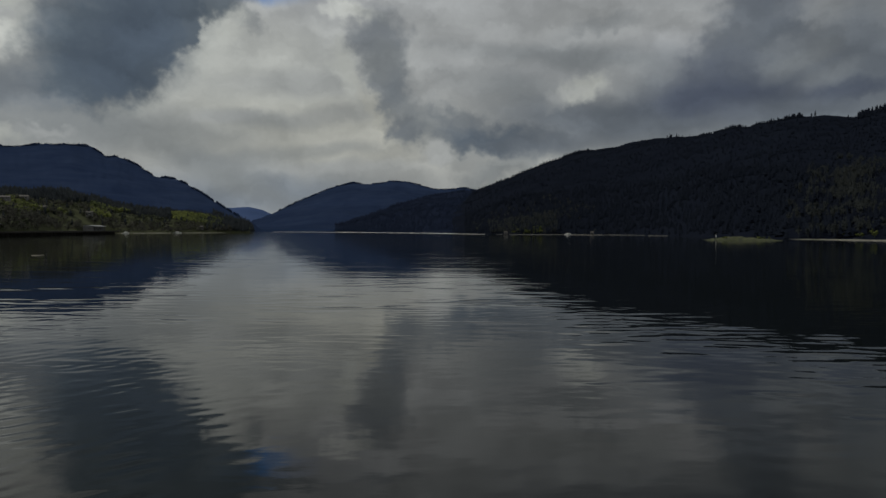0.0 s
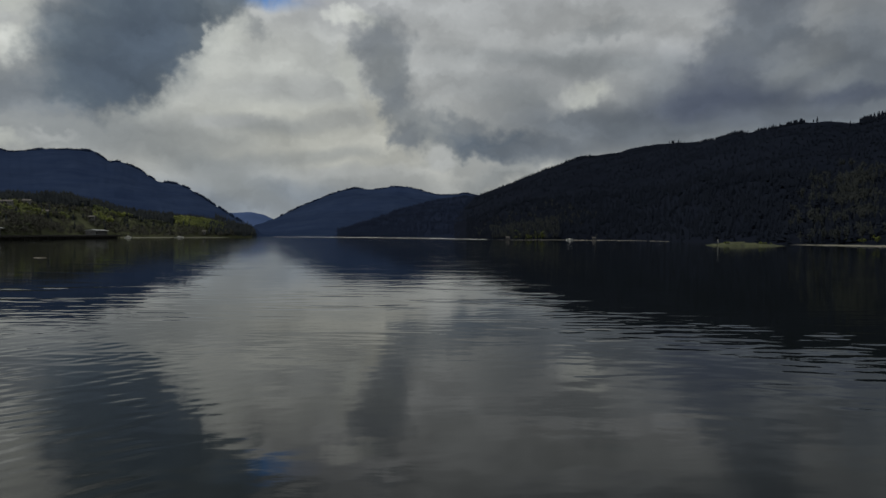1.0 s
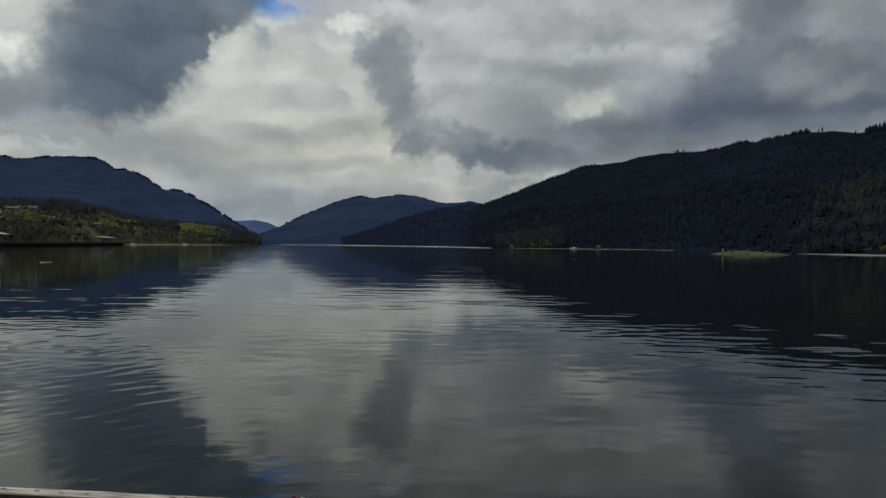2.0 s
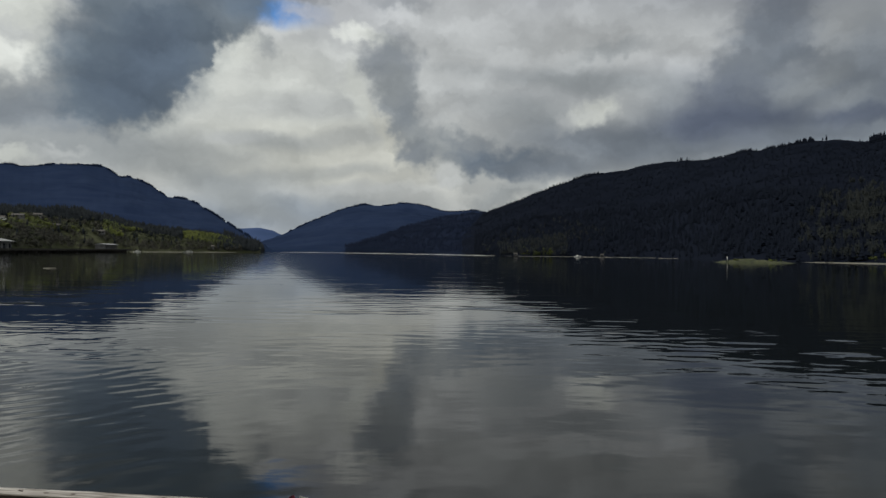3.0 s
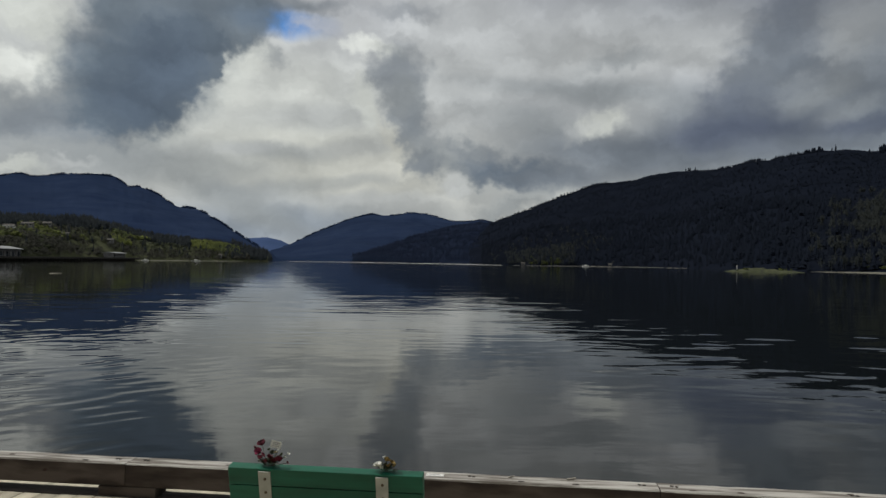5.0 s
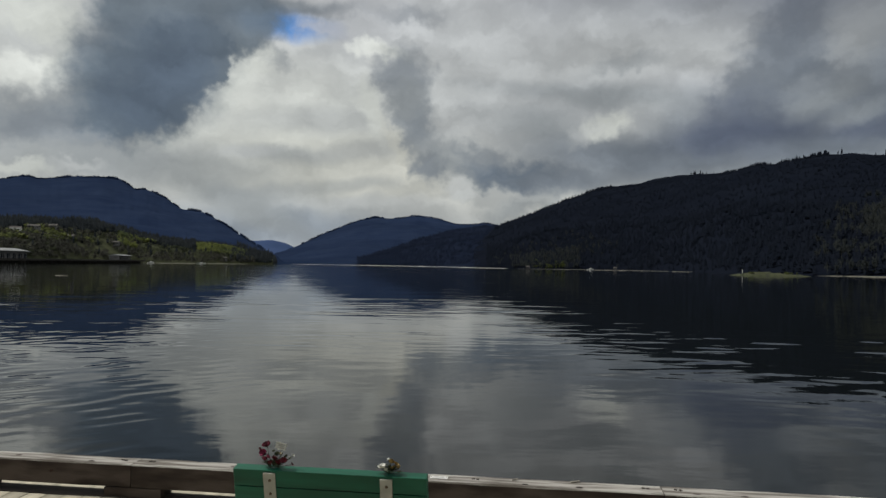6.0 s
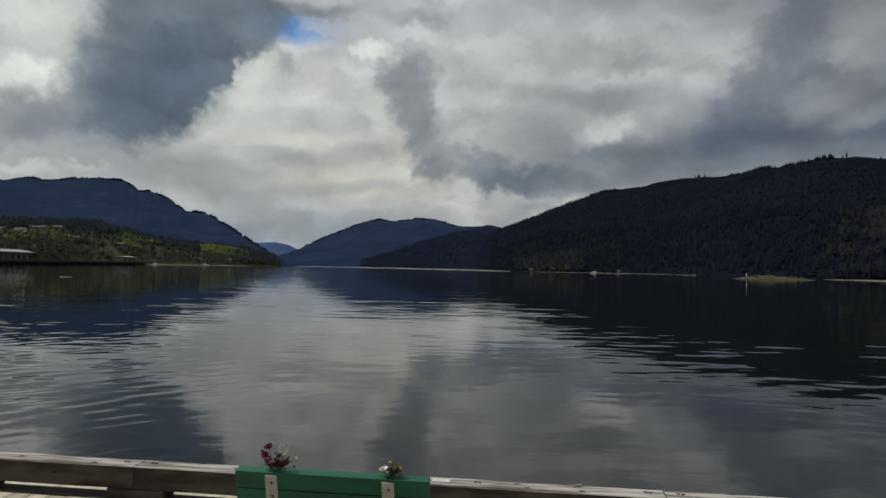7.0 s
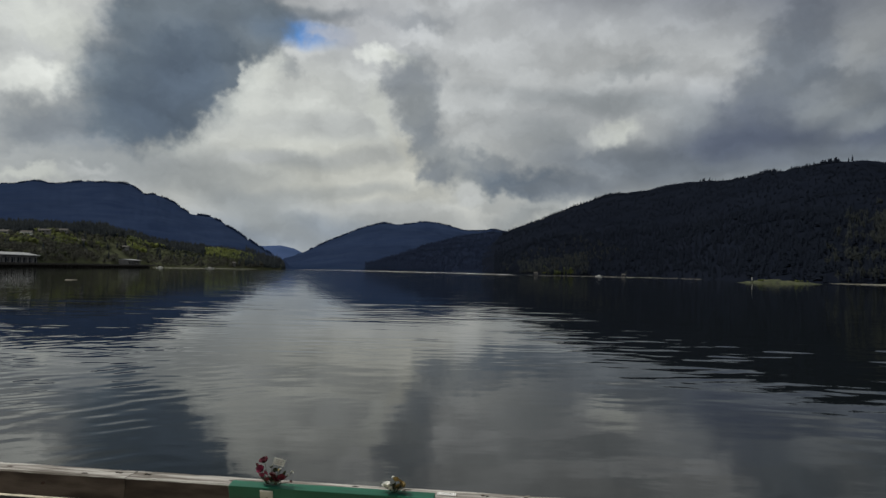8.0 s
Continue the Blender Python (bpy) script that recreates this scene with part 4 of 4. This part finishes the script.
def pier():
    """The long timber wharf along the far shore, on piles."""
    x0, y0 = bearing(-36.5, 520)
    x1, y1 = bearing(-23.6, 900)
    length = math.hypot(x1 - x0, y1 - y0)
    ob = thing("pier", pose((x0 + x1) / 2, (y0 + y1) / 2, 0, 0, 0, math.degrees(math.atan2(y1 - y0, x1 - x0))), "long dark timber pier on piles along the far shore", "pier")
    part("deck", box(-length / 2, length / 2, 0, 30, 3.0, 3.5, 0.05), PILE, ob)
    part("fascia", box(-length / 2, length / 2, -0.4, 0, 2.0, 3.7, 0.05), PILE, ob, "black timber face beam")
    part("back_wall", box(-length / 2, length / 2, 5.0, 5.5, -1.0, 3.0), PILE, ob)
    first = None
    count = int(length / 7)
    for i in range(count):
        p = part("pile", tube(0.35, 0.28, 4.6), PILE, ob, smooth=True) if first is None else new("pile", first.data)
        first = first or p
        p.parent = ob
        p.location = (-length / 2 + 3 + i * 7 + 0.4 * math.sin(i * 2.3), 0.6, -1.6)
    return ob, length


the_pier, pier_length = pier()


def shed(name, along, back, w, d, h, columns, label, roof_h):
    """A long low building on the pier, with a shallow roof."""
    ob = thing(name, the_pier.matrix_world @ pose(along, back, 3.5), label, "shed")
    part("wall", box(-w / 2, w / 2, 0, d, 0, h, 0.04), SIDING, ob)
    bm = bmesh.new()
    o = 0.8
    v = [bm.verts.new(p) for p in ((-w / 2 - o, -o - 1.5, h), (w / 2 + o, -o - 1.5, h), (w / 2 + o, d + o, h), (-w / 2 - o, d + o, h),
                                   (-w / 2 - o, d / 2, h + roof_h), (w / 2 + o, d / 2, h + roof_h), (-w / 2 - o, -o - 1.5, h + 0.35), (w / 2 + o, -o - 1.5, h + 0.35),
                                   (w / 2 + o, d + o, h + 0.35), (-w / 2 - o, d + o, h + 0.35))]
    for f in ((0, 1, 7, 6), (6, 7, 5, 4), (5, 8, 9, 4), (8, 2, 3, 9), (3, 2, 1, 0), (0, 6, 4, 9, 3), (1, 2, 8, 5, 7)):
        bm.faces.new([v[i] for i in f])
    part("roof", bm, ROOFING, ob, "pale weathered metal roof")
    for i in range(columns):
        x = -w / 2 + (i + 0.5) * w / columns
        part("post", box(x - 0.15, x + 0.15, -1.9, -1.6, 0, h), SIDING, ob)
        part("door", box(x + 0.5, x + 0.5 + w / columns * 0.55, -0.06, 0.02, 0, h * 0.7), DARK_GLASS, ob, "dark doorway")
    return ob


shed("warehouse", -112, 4, 62, 16, 5.5, 7, "long low warehouse with a pale roof on the pier", 2.4)
shed("boat_shed", 143, 3, 36, 10, 4.6, 9, "low grey-posted boat shed at the end of the pier", 1.4)


def cabin(az, dist, w, label):
    """A small cabin on a float at the far shore."""
    ob = thing("float_cabin", pose(*bearing(az, dist), 0, 0, 0, -az), label, "cabin")
    part("float", box(-w * 0.8, w * 0.8, -2.5, 2.5, -0.3, 0.5, 0.05), PILE, ob, "dark log float")
    part("wall", box(-w / 2, w / 2, -1.6, 1.8, 0.5, 3.0, 0.03), SIDING, ob)
    bm = bmesh.new()
    v = [bm.verts.new(p) for p in ((-w / 2 - 0.4, -2.1, 2.9), (w / 2 + 0.4, -2.1, 2.9), (w / 2 + 0.4, 2.3, 2.9), (-w / 2 - 0.4, 2.3, 2.9), (-w / 2 - 0.4, 0, 4.4), (w / 2 + 0.4, 0, 4.4))]
    for f in ((0, 1, 5, 4), (2, 3, 4, 5), (0, 4, 3), (1, 2, 5), (3, 2, 1, 0)):
        bm.faces.new([v[i] for i in f])
    part("roof", bm, SHINGLE, ob)
    part("window", box(-0.8, 0.8, -1.66, -1.58, 1.4, 2.3), DARK_GLASS, ob)


cabin(6.4, 893, 4.5, "small grey float cabin with a dark roof")
cabin(13.3, 930, 4, "grey float cabin moored below dark trees")


def boat(az, dist, length, turn, label):
    """A small moored motor boat: hull, cabin and windscreen."""
    ob = thing("boat", pose(*bearing(az, dist), 0, 0, 0, turn), label, "boat")
    bm = bmesh.new()
    rings = []
    for i in range(9):
        u = i / 8
        x, half = (u - 0.5) * length, length * 0.15 * (1 - max(0, u - 0.45) ** 2 * 3.2)
        sheer = 0.9 + 0.5 * u * u
        rings.append([bm.verts.new(p) for p in ((x, -half, sheer), (x, -half * 0.75, 0.1), (x, 0, -0.3), (x, half * 0.75, 0.1), (x, half, sheer))])
    for p, q in zip(rings, rings[1:]):
        for k in range(4):
            bm.faces.new((p[k], q[k], q[k + 1], p[k + 1]))
        bm.faces.new((p[4], q[4], q[0], p[0]))
    bm.faces.new(rings[0])
    bm.faces.new(rings[-1][::-1])
    part("hull", bm, WHITE_PAINT, ob)
    part("cabin", box(-length * 0.15, length * 0.2, -length * 0.09, length * 0.09, 0.9, 2.3, 0.12), WHITE_PAINT, ob)
    part("windscreen", box(length * 0.2, length * 0.215, -length * 0.08, length * 0.08, 1.5, 2.15), DARK_GLASS, ob)


boat(11.4, 915, 9, 20, "small white motor boat moored by the far beach")
boat(-19.6, 1020, 12, 10, "white motor boat lying off the wooded hill")
boat(-23.2, 930, 8, 40, "small white boat beside the pier")


def floating_log(az, dist, length, r, turn, label):
    ob = thing("floating_log", pose(*bearing(az, dist), 0.05, 0, 0, turn), label, "log", "logs afloat")
    bm = tube(r, r * 0.8, length, pose(-length / 2, 0, 0, 0, 90, 0), sides=10)
    for v in bm.verts:
        v.co += Vector((0, 0.15 * math.sin(v.co.x * 0.7), 0.05 * math.sin(v.co.x * 1.3)))
    part("trunk", bm, LOG, ob, smooth=True)
    part("stub", tube(0.05, 0.03, 0.16, pose(length * 0.2, 0, 0.03, 60, 0, 0), sides=6), LOG, ob)


floating_log(-29.1, 190, 2.6, 0.10, 18, "bleached driftwood log afloat on the lake")
for i in range(4):
    floating_log(12.0 + i * 0.62, 878 + i * 4, 9.4, 0.28, -12, "pale boom log moored in a line off the far shore")
for i in range(3):
    floating_log(17.9 + i * 0.55, 835 - i * 5, 8.0, 0.25, -18, "pale boom log moored in a line off the far shore")

# ---- the wharf: s runs along the rail, v out over the lake ----
WHARF = pose(0.062, 6.897, 0, 0, 0, -6.717)
DECK = 1.62


def bull_rail(s0, s1, label, recesses, shade):
    """One squared timber of the kerb rail with worn edges and dark bolt recesses."""
    ob = thing("bull_rail", WHARF @ pose((s0 + s1) / 2, 0.01, DECK + 0.094), label, "rail", "kerb rail timbers")
    half = (s1 - s0) / 2 - 0.004
    bm = bmesh.new()
    n = max(8, int(half * 2 / 0.07))
    corners = []
    ring = ((-0.118, 0.012), (-0.118, 0.225), (-0.108, 0.238), (0.108, 0.240), (0.118, 0.228), (0.118, 0.012), (0.106, 0.0), (-0.106, 0.0))
    for i in range(n + 1):
        x = -half + 2 * half * i / n
        row = []
        for k, (y, z) in enumerate(ring):
            wob = noise.noise((x * 2.2 + s0, k * 0.7, shade)) * 0.004
            chip = max(0.0, noise.noise((x * 4.1 + s0, k * 3.1, 5 + shade)) - 0.45) * 0.035 if k in (1, 2, 3, 4) else 0
            row.append(bm.verts.new((x, y * (1 - chip * 2) + wob, z + wob - chip)))
        corners.append(row)
    for p, q in zip(corners, corners[1:]):
        for k in range(8):
            bm.faces.new((p[k], p[(k + 1) % 8], q[(k + 1) % 8], q[k]))
    bm.faces.new(corners[0][::-1])
    bm.faces.new(corners[-1])
    bmesh.ops.recalc_face_normals(bm, faces=bm.faces)
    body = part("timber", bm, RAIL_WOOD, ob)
    body.data.materials.append(RAIL_SHADE_AND_KNOT)  # the sides' shade is put into a darker brown, the top is bleached
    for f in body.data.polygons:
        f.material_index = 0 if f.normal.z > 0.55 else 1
    for k in range(5):
        s, y = -half + 0.3 + (2 * half - 0.6) * ((k * 0.37 + shade * 0.21) % 1.0), 0.07 * math.sin(k * 2.1 + shade)
        knot = tube(0.022, 0.017, 0.004, pose(s, y, 0.2385) @ Matrix.Diagonal((1.7, 0.8, 1, 1)), sides=12)
        part("knot", knot, RAIL_SHADE_AND_KNOT, ob, "dark knot in the wood")
    for k in range(3 if s1 < -3 else 0):
        s = -half + 0.2 + (2 * half - 0.4) * ((k * 0.41 + 0.13 + shade * 0.27) % 1.0)
        stain = tube(0.026 + 0.008 * math.sin(k * 3 + shade), 0.014, 0.003, pose(s, -0.1185, 0.13 + 0.04 * math.sin(k * 4.4 + shade * 2), 90, 0, 0) @ pose(0, 0, 0, 0, 0, 20) @ Matrix.Diagonal((1.3, 0.8, 1, 1)), sides=14)
        part("side_knot", stain, RUST_STAIN, ob, "rust-red knot in the side of the timber")
    # near-black discs on the top stand for the bolt recesses
    for s in recesses:
        for dx, dy in ((-0.021, 0.006), (0.021, -0.002)):
            hole = part("bolt_recess", tube(0.017, 0.017, 0.006, pose(s - (s0 + s1) / 2 + dx, 0.02 + dy, 0.2385), sides=14), HOLE, ob, "dark bolt recess")
            part("bolt_head", tube(0.007, 0.006, 0.003, pose(s - (s0 + s1) / 2 + dx, 0.02 + dy, 0.2445), sides=6), BOLT, hole)
    return ob


bull_rail(-12.0, -7.3, "weathered grey-brown squared timber kerb rail on the wharf", (-11.6, -9.4, -7.6), 0.0)
bull_rail(-7.3, -3.31, "weathered grey-brown squared timber kerb rail beside the bench", (-7.0, -5.4, -3.465), 1.0)
bull_rail(-3.31, 2.01, "weathered grey-brown squared timber kerb rail behind the bench", (-3.156, 0.232, 1.86), 2.0)
bull_rail(2.01, 6.5, "weathered grey-brown squared timber kerb rail with split edges", (2.16, 3.776, 6.2), 3.0)
bull_rail(6.5, 12.0, "weathered grey-brown squared timber kerb rail on the wharf", (6.8, 9.0, 11.7), 4.0)


def rail_block(s):
    ob = tagged(part("rail_block", box(-0.31, 0.31, -0.115, 0.115, 0, 0.093, 0.006), RAIL_SHADE_AND_KNOT), "short weathered timber block under the kerb rail", "block", "rail blocks")
    ob.matrix_world = WHARF @ pose(s, 0.005, DECK)
    return ob


block = rail_block(-3.29)
for s in (-11.2, -9.2, -7.2, -5.25, -1.3, 0.6, 2.05, 4.1, 6.4, 8.5, 10.6):
    copy_thing(block, WHARF @ pose(s, 0.005, DECK))


def label_plate():
    """A small white plate screwed to the rail, its print unreadable."""
    ob = thing("label_plate", WHARF @ pose(-0.128, 0.015, DECK + 0.3345), "small white enamel plate screwed to the rail top", "plate")
    part("sheet", box(-0.088, 0.088, -0.038, 0.038, 0, 0.004, 0.0015), PLATE, ob)
    for y, w in ((0.014, 0.05), (-0.010, 0.06)):
        part("print_bar", box(-w, w, y - 0.004, y + 0.004, 0.004, 0.0046), INK, ob)
    for x in (-0.076, 0.076):
        part("screw", tube(0.005, 0.004, 0.002, pose(x, 0, 0.004), sides=8), BOLT, ob)


label_plate()


def chip(s, v, size, turn):
    """A raised splinter on the worn rail top."""
    bm = box(-size, size, -size * 0.22, size * 0.22, 0, 0.012, 0.003)
    for p in bm.verts:
        p.co.z += 0.010 * max(0, p.co.x / size)
    ob = tagged(part("splinter", bm, LOG), "pale raised wood splinter on the rail top", "splinter")
    ob.matrix_world = WHARF @ pose(s, v, DECK + 0.333, 0, 0, turn)


chip(1.2, 0.09, 0.045, 10)
chip(0.62, 0.06, 0.03, 4)

# ---- bench ----
BENCH = thing("bench", WHARF @ pose(-0.760, -1.655, DECK), "green painted heavy timber bench with grey straps facing the lake", "bench")
RECLINE = pose(0, 0, 0.827, 13.0, 0, 0)  # the near top edge of the backrest; planks hang below it


def bench():
    for k in range(3):
        top = -k * 0.1455
        bm = box(-0.775, 0.751, 0, 0.087, top - 0.139, top, 0.006, None, None, 3)
        for v in bm.verts:
            v.co += Vector((0, 0.002 * noise.noise(v.co * 4), 0.002 * noise.noise(v.co * 5 + Vector((k, 0, 0)))))
        bm.transform(RECLINE)
        part("back_plank", bm, GREEN, BENCH)
    for s in (-0.481, 0.441):
        strap = part("strap", box(s - 0.048, s + 0.048, -0.012, -0.001, -0.46, -0.018, 0.002, RECLINE), STRAP, BENCH, "pale grey metal strap")
        for z in (-0.078, -0.190, -0.335):
            part("bolt", tube(0.012, 0.009, 0.007, RECLINE @ pose(s + 0.004, -0.012, z, 90, 0, 0), sides=8), BOLT, strap)
        part("rear_leg", box(s - 0.045, s + 0.045, 0.10, 0.19, 0, 0.45, 0.006), GREEN, BENCH)
        part("front_leg", box(s - 0.045, s + 0.045, 0.52, 0.61, 0, 0.36, 0.006), GREEN, BENCH)
        part("bearer", box(s - 0.045, s + 0.045, 0.12, 0.62, 0.33, 0.405, 0.006), GREEN, BENCH)
    for k in range(3):
        y = 0.205 + k * 0.148
        part("seat_plank", box(-0.775, 0.751, y, y + 0.140, 0.406, 0.446, 0.006), GREEN, BENCH)


bench()


# ---- flowers lying and tied on the bench top ----
def petal_head(bm_seed, r, count):
    """A head of overlapping bent petals round a core."""
    rng = random.Random(bm_seed)
    bm = bmesh.new()
    for i in range(count):
        a = i * 2.4
        lift = 0.25 + 0.6 * i / count
        w, l = r * rng.uniform(0.45, 0.7), r * rng.uniform(0.8, 1.1)
        pts = []
        for u in (0.0, 0.55, 1.0):
            for s in (-1, 0, 1):
                x = l * u * math.cos(lift)
                z = l * u * math.sin(lift) + 0.18 * r * u * u
                half = w * (0.25 + 1.1 * u * (1.25 - u))
                pts.append(bm.verts.new(Matrix.Rotation(a, 3, "Z") @ Vector((x, s * half, z + 0.12 * r * abs(s)))))
        for j in range(2):
            for k in range(2):
                b = j * 3 + k
                bm.faces.new((pts[b], pts[b + 1], pts[b + 4], pts[b + 3]))
    return bm


def stem_between(p, q, r, bm=None):
    p, q = Vector(p), Vector(q)
    turn = (q - p).to_track_quat("Z", "Y").to_matrix().to_4x4()
    return tube(r, r * 0.7, (q - p).length, Matrix.Translation(p) @ turn, bm, 6)


def leaf_blade(p, q, wide, bm):
    """A pointed leaf bent along its length."""
    p, q = Vector(p), Vector(q)
    d = (q - p)
    side = d.cross(Vector((0.2, 0.3, 1))).normalized() * wide
    mid = p + d * 0.5 + Vector((0, 0, 0.012))
    vs = [bm.verts.new(c) for c in (p, mid + side, q, mid - side, mid + Vector((0, 0, 0.006)))]
    for f in ((0, 1, 4), (1, 2, 4), (2, 3, 4), (3, 0, 4)):
        bm.faces.new([vs[i] for i in f])
    return bm


def bouquet(name, s, label, blooms, card, seed):
    """Stems rise from one place on the bench top; each bloom is (x, y, z, size, material)."""
    ob = thing(name, BENCH.matrix_world @ RECLINE @ pose(s, 0.048, 0.001) @ pose(0, 0, 0, -13, 0, 0), label, "flowers")
    rng = random.Random(seed)
    for i, (x, y, z, r, mat) in enumerate(blooms):
        x *= 1.15
        stem = part("stem", stem_between((x * 0.25, y * 0.2, 0.004), (x, y, z), 0.0025), STEM, ob, smooth=True)
        bm = petal_head(seed * 10 + i, r * 1.08, 15)
        bm.transform(pose(x, y, z, rng.uniform(-40, 50), rng.uniform(-35, 35), rng.uniform(0, 360)))
        part("bloom", bm, mat, stem)
    bm = bmesh.new()
    for _ in range(44):
        a, l = rng.uniform(0, 6.28), rng.uniform(0.03, 0.085)
        b = Vector((rng.uniform(-0.05, 0.06), rng.uniform(-0.02, 0.02), rng.uniform(0.004, 0.03)))
        leaf_blade(b, b + Vector((l * math.cos(a), 0.5 * l * math.sin(a), rng.uniform(-0.002, 0.05))), rng.uniform(0.005, 0.013), bm)
    part("leaves", bm, LEAF, ob, "dark drying leaves")
    if card:
        x, z = card
        tilt = pose(x, 0.01, z, -8, 14, 8)
        c = part("card", box(-0.042, 0.042, -0.001, 0.001, -0.027, 0.027, 0.0, tilt), CARD, ob, "small white card in a clear sleeve on a stick")
        for w, k in ((0.030, 0.013), (0.024, 0.001), (0.028, -0.012)):
            part("print_bar", box(-w, w, -0.0018, -0.001, k - 0.0022, k + 0.0022, 0, tilt), INK, c)
        part("card_stick", stem_between((x * 0.7, 0.005, 0.0), (x, 0.011, z - 0.02), 0.002), STEM, ob)


bouquet("red_bouquet", -0.47, "bunch of dark red and pink flowers with a white card", [
    (-0.040, 0.0, 0.160, 0.034, PETAL_PURPLE), (-0.060, -0.01, 0.105, 0.032, PETAL_PINK), (-0.062, -0.01, 0.055, 0.028, PETAL_PINK),
    (-0.098, 0.01, 0.128, 0.016, PETAL_RED), (0.012, -0.01, 0.062, 0.027, PETAL_RED), (0.028, 0.01, 0.098, 0.020, LEAF),
    (0.080, -0.01, 0.052, 0.028, PETAL_RED), (-0.015, -0.015, 0.030, 0.024, PETAL_RED), (0.062, 0.0, 0.105, 0.014, PETAL_YELLOW),
    (0.140, 0.0, 0.098, 0.012, PETAL_WHITE), (0.134, -0.005, 0.030, 0.014, PETAL_RED), (0.095, 0.004, 0.085, 0.016, LEAF),
    (0.045, -0.012, 0.040, 0.026, PETAL_RED), (-0.038, -0.012, 0.080, 0.022, PETAL_PINK), (0.005, 0.01, 0.120, 0.014, LEAF),
    (0.118, 0.0, 0.075, 0.011, PETAL_WHITE), (0.072, -0.01, 0.118, 0.011, PETAL_WHITE)], (0.060, 0.165), 5)
bouquet("white_posy", 0.462, "small posy of white and faded yellow flowers", [
    (-0.050, -0.01, 0.040, 0.036, PETAL_WHITE), (-0.032, -0.012, 0.022, 0.022, PETAL_WHITE), (0.005, 0.0, 0.082, 0.024, PETAL_YELLOW),
    (0.035, 0.0, 0.066, 0.024, PETAL_YELLOW), (0.022, -0.01, 0.042, 0.024, PETAL_YELLOW), (0.060, 0.0, 0.045, 0.020, PETAL_YELLOW),
    (-0.010, 0.005, 0.105, 0.012, PETAL_WHITE), (0.0, -0.01, 0.05, 0.02, LEAF)], None, 9)

# ---- deck: planks laid out towards the lake, on beams and piles ----
wharf_deck = thing("deck", WHARF, "weathered timber wharf deck of long planks", "deck", kind="structure")
part("beam", box(-12, 12, 0.02, 0.26, DECK - 0.42, DECK - 0.076), PILE, wharf_deck, "dark beam under the planks")
part("inner_beam", box(-12, 12, -6.2, -5.9, DECK - 0.42, DECK - 0.076), PILE, wharf_deck, "dark beam under the planks")
part("shore_beam", box(-12, 12, -12.2, -11.9, DECK - 0.42, DECK - 0.076), PILE, wharf_deck, "dark beam under the planks")
pile_one = None
for i in range(9):
    for y in (0.14, -6.05, -12.05):
        if pile_one is None:
            pile_one = part("pile", tube(0.17, 0.15, 3.2), PILE, wharf_deck, smooth=True)
            post = pile_one
        else:
            post = new("pile", pile_one.data)
            post.parent = wharf_deck
        post.location = (-11.6 + i * 2.9, y, DECK - 0.42 - 3.2)
# added dark strip that paints in the kerb rail's shade on the deck
part("edge_timber", box(-12, 12, -0.124, 0.104, DECK - 0.08, DECK - 0.001, 0.004), RAIL_SHADE_AND_KNOT, wharf_deck, "dark strip painting in the shade under the kerb rail")
part("edge_board", box(-12, 12, 0.110, 0.30, DECK - 0.08, DECK - 0.002, 0.004), DECK_WOOD, wharf_deck)
bm = box(-0.095, 0.095, -12.3, -0.145, -0.075, 0, 0.006)
first = part("plank", bm, DECK_WOOD, wharf_deck)
for i in range(120):
    s = -11.9 + i * 0.2
    p = first if i == 0 else new("plank", first.data)
    p.parent = wharf_deck
    p.location = (s, 0.012 * math.sin(i * 12.9), DECK + 0.002 * math.sin(i * 7.7) - 0.002)
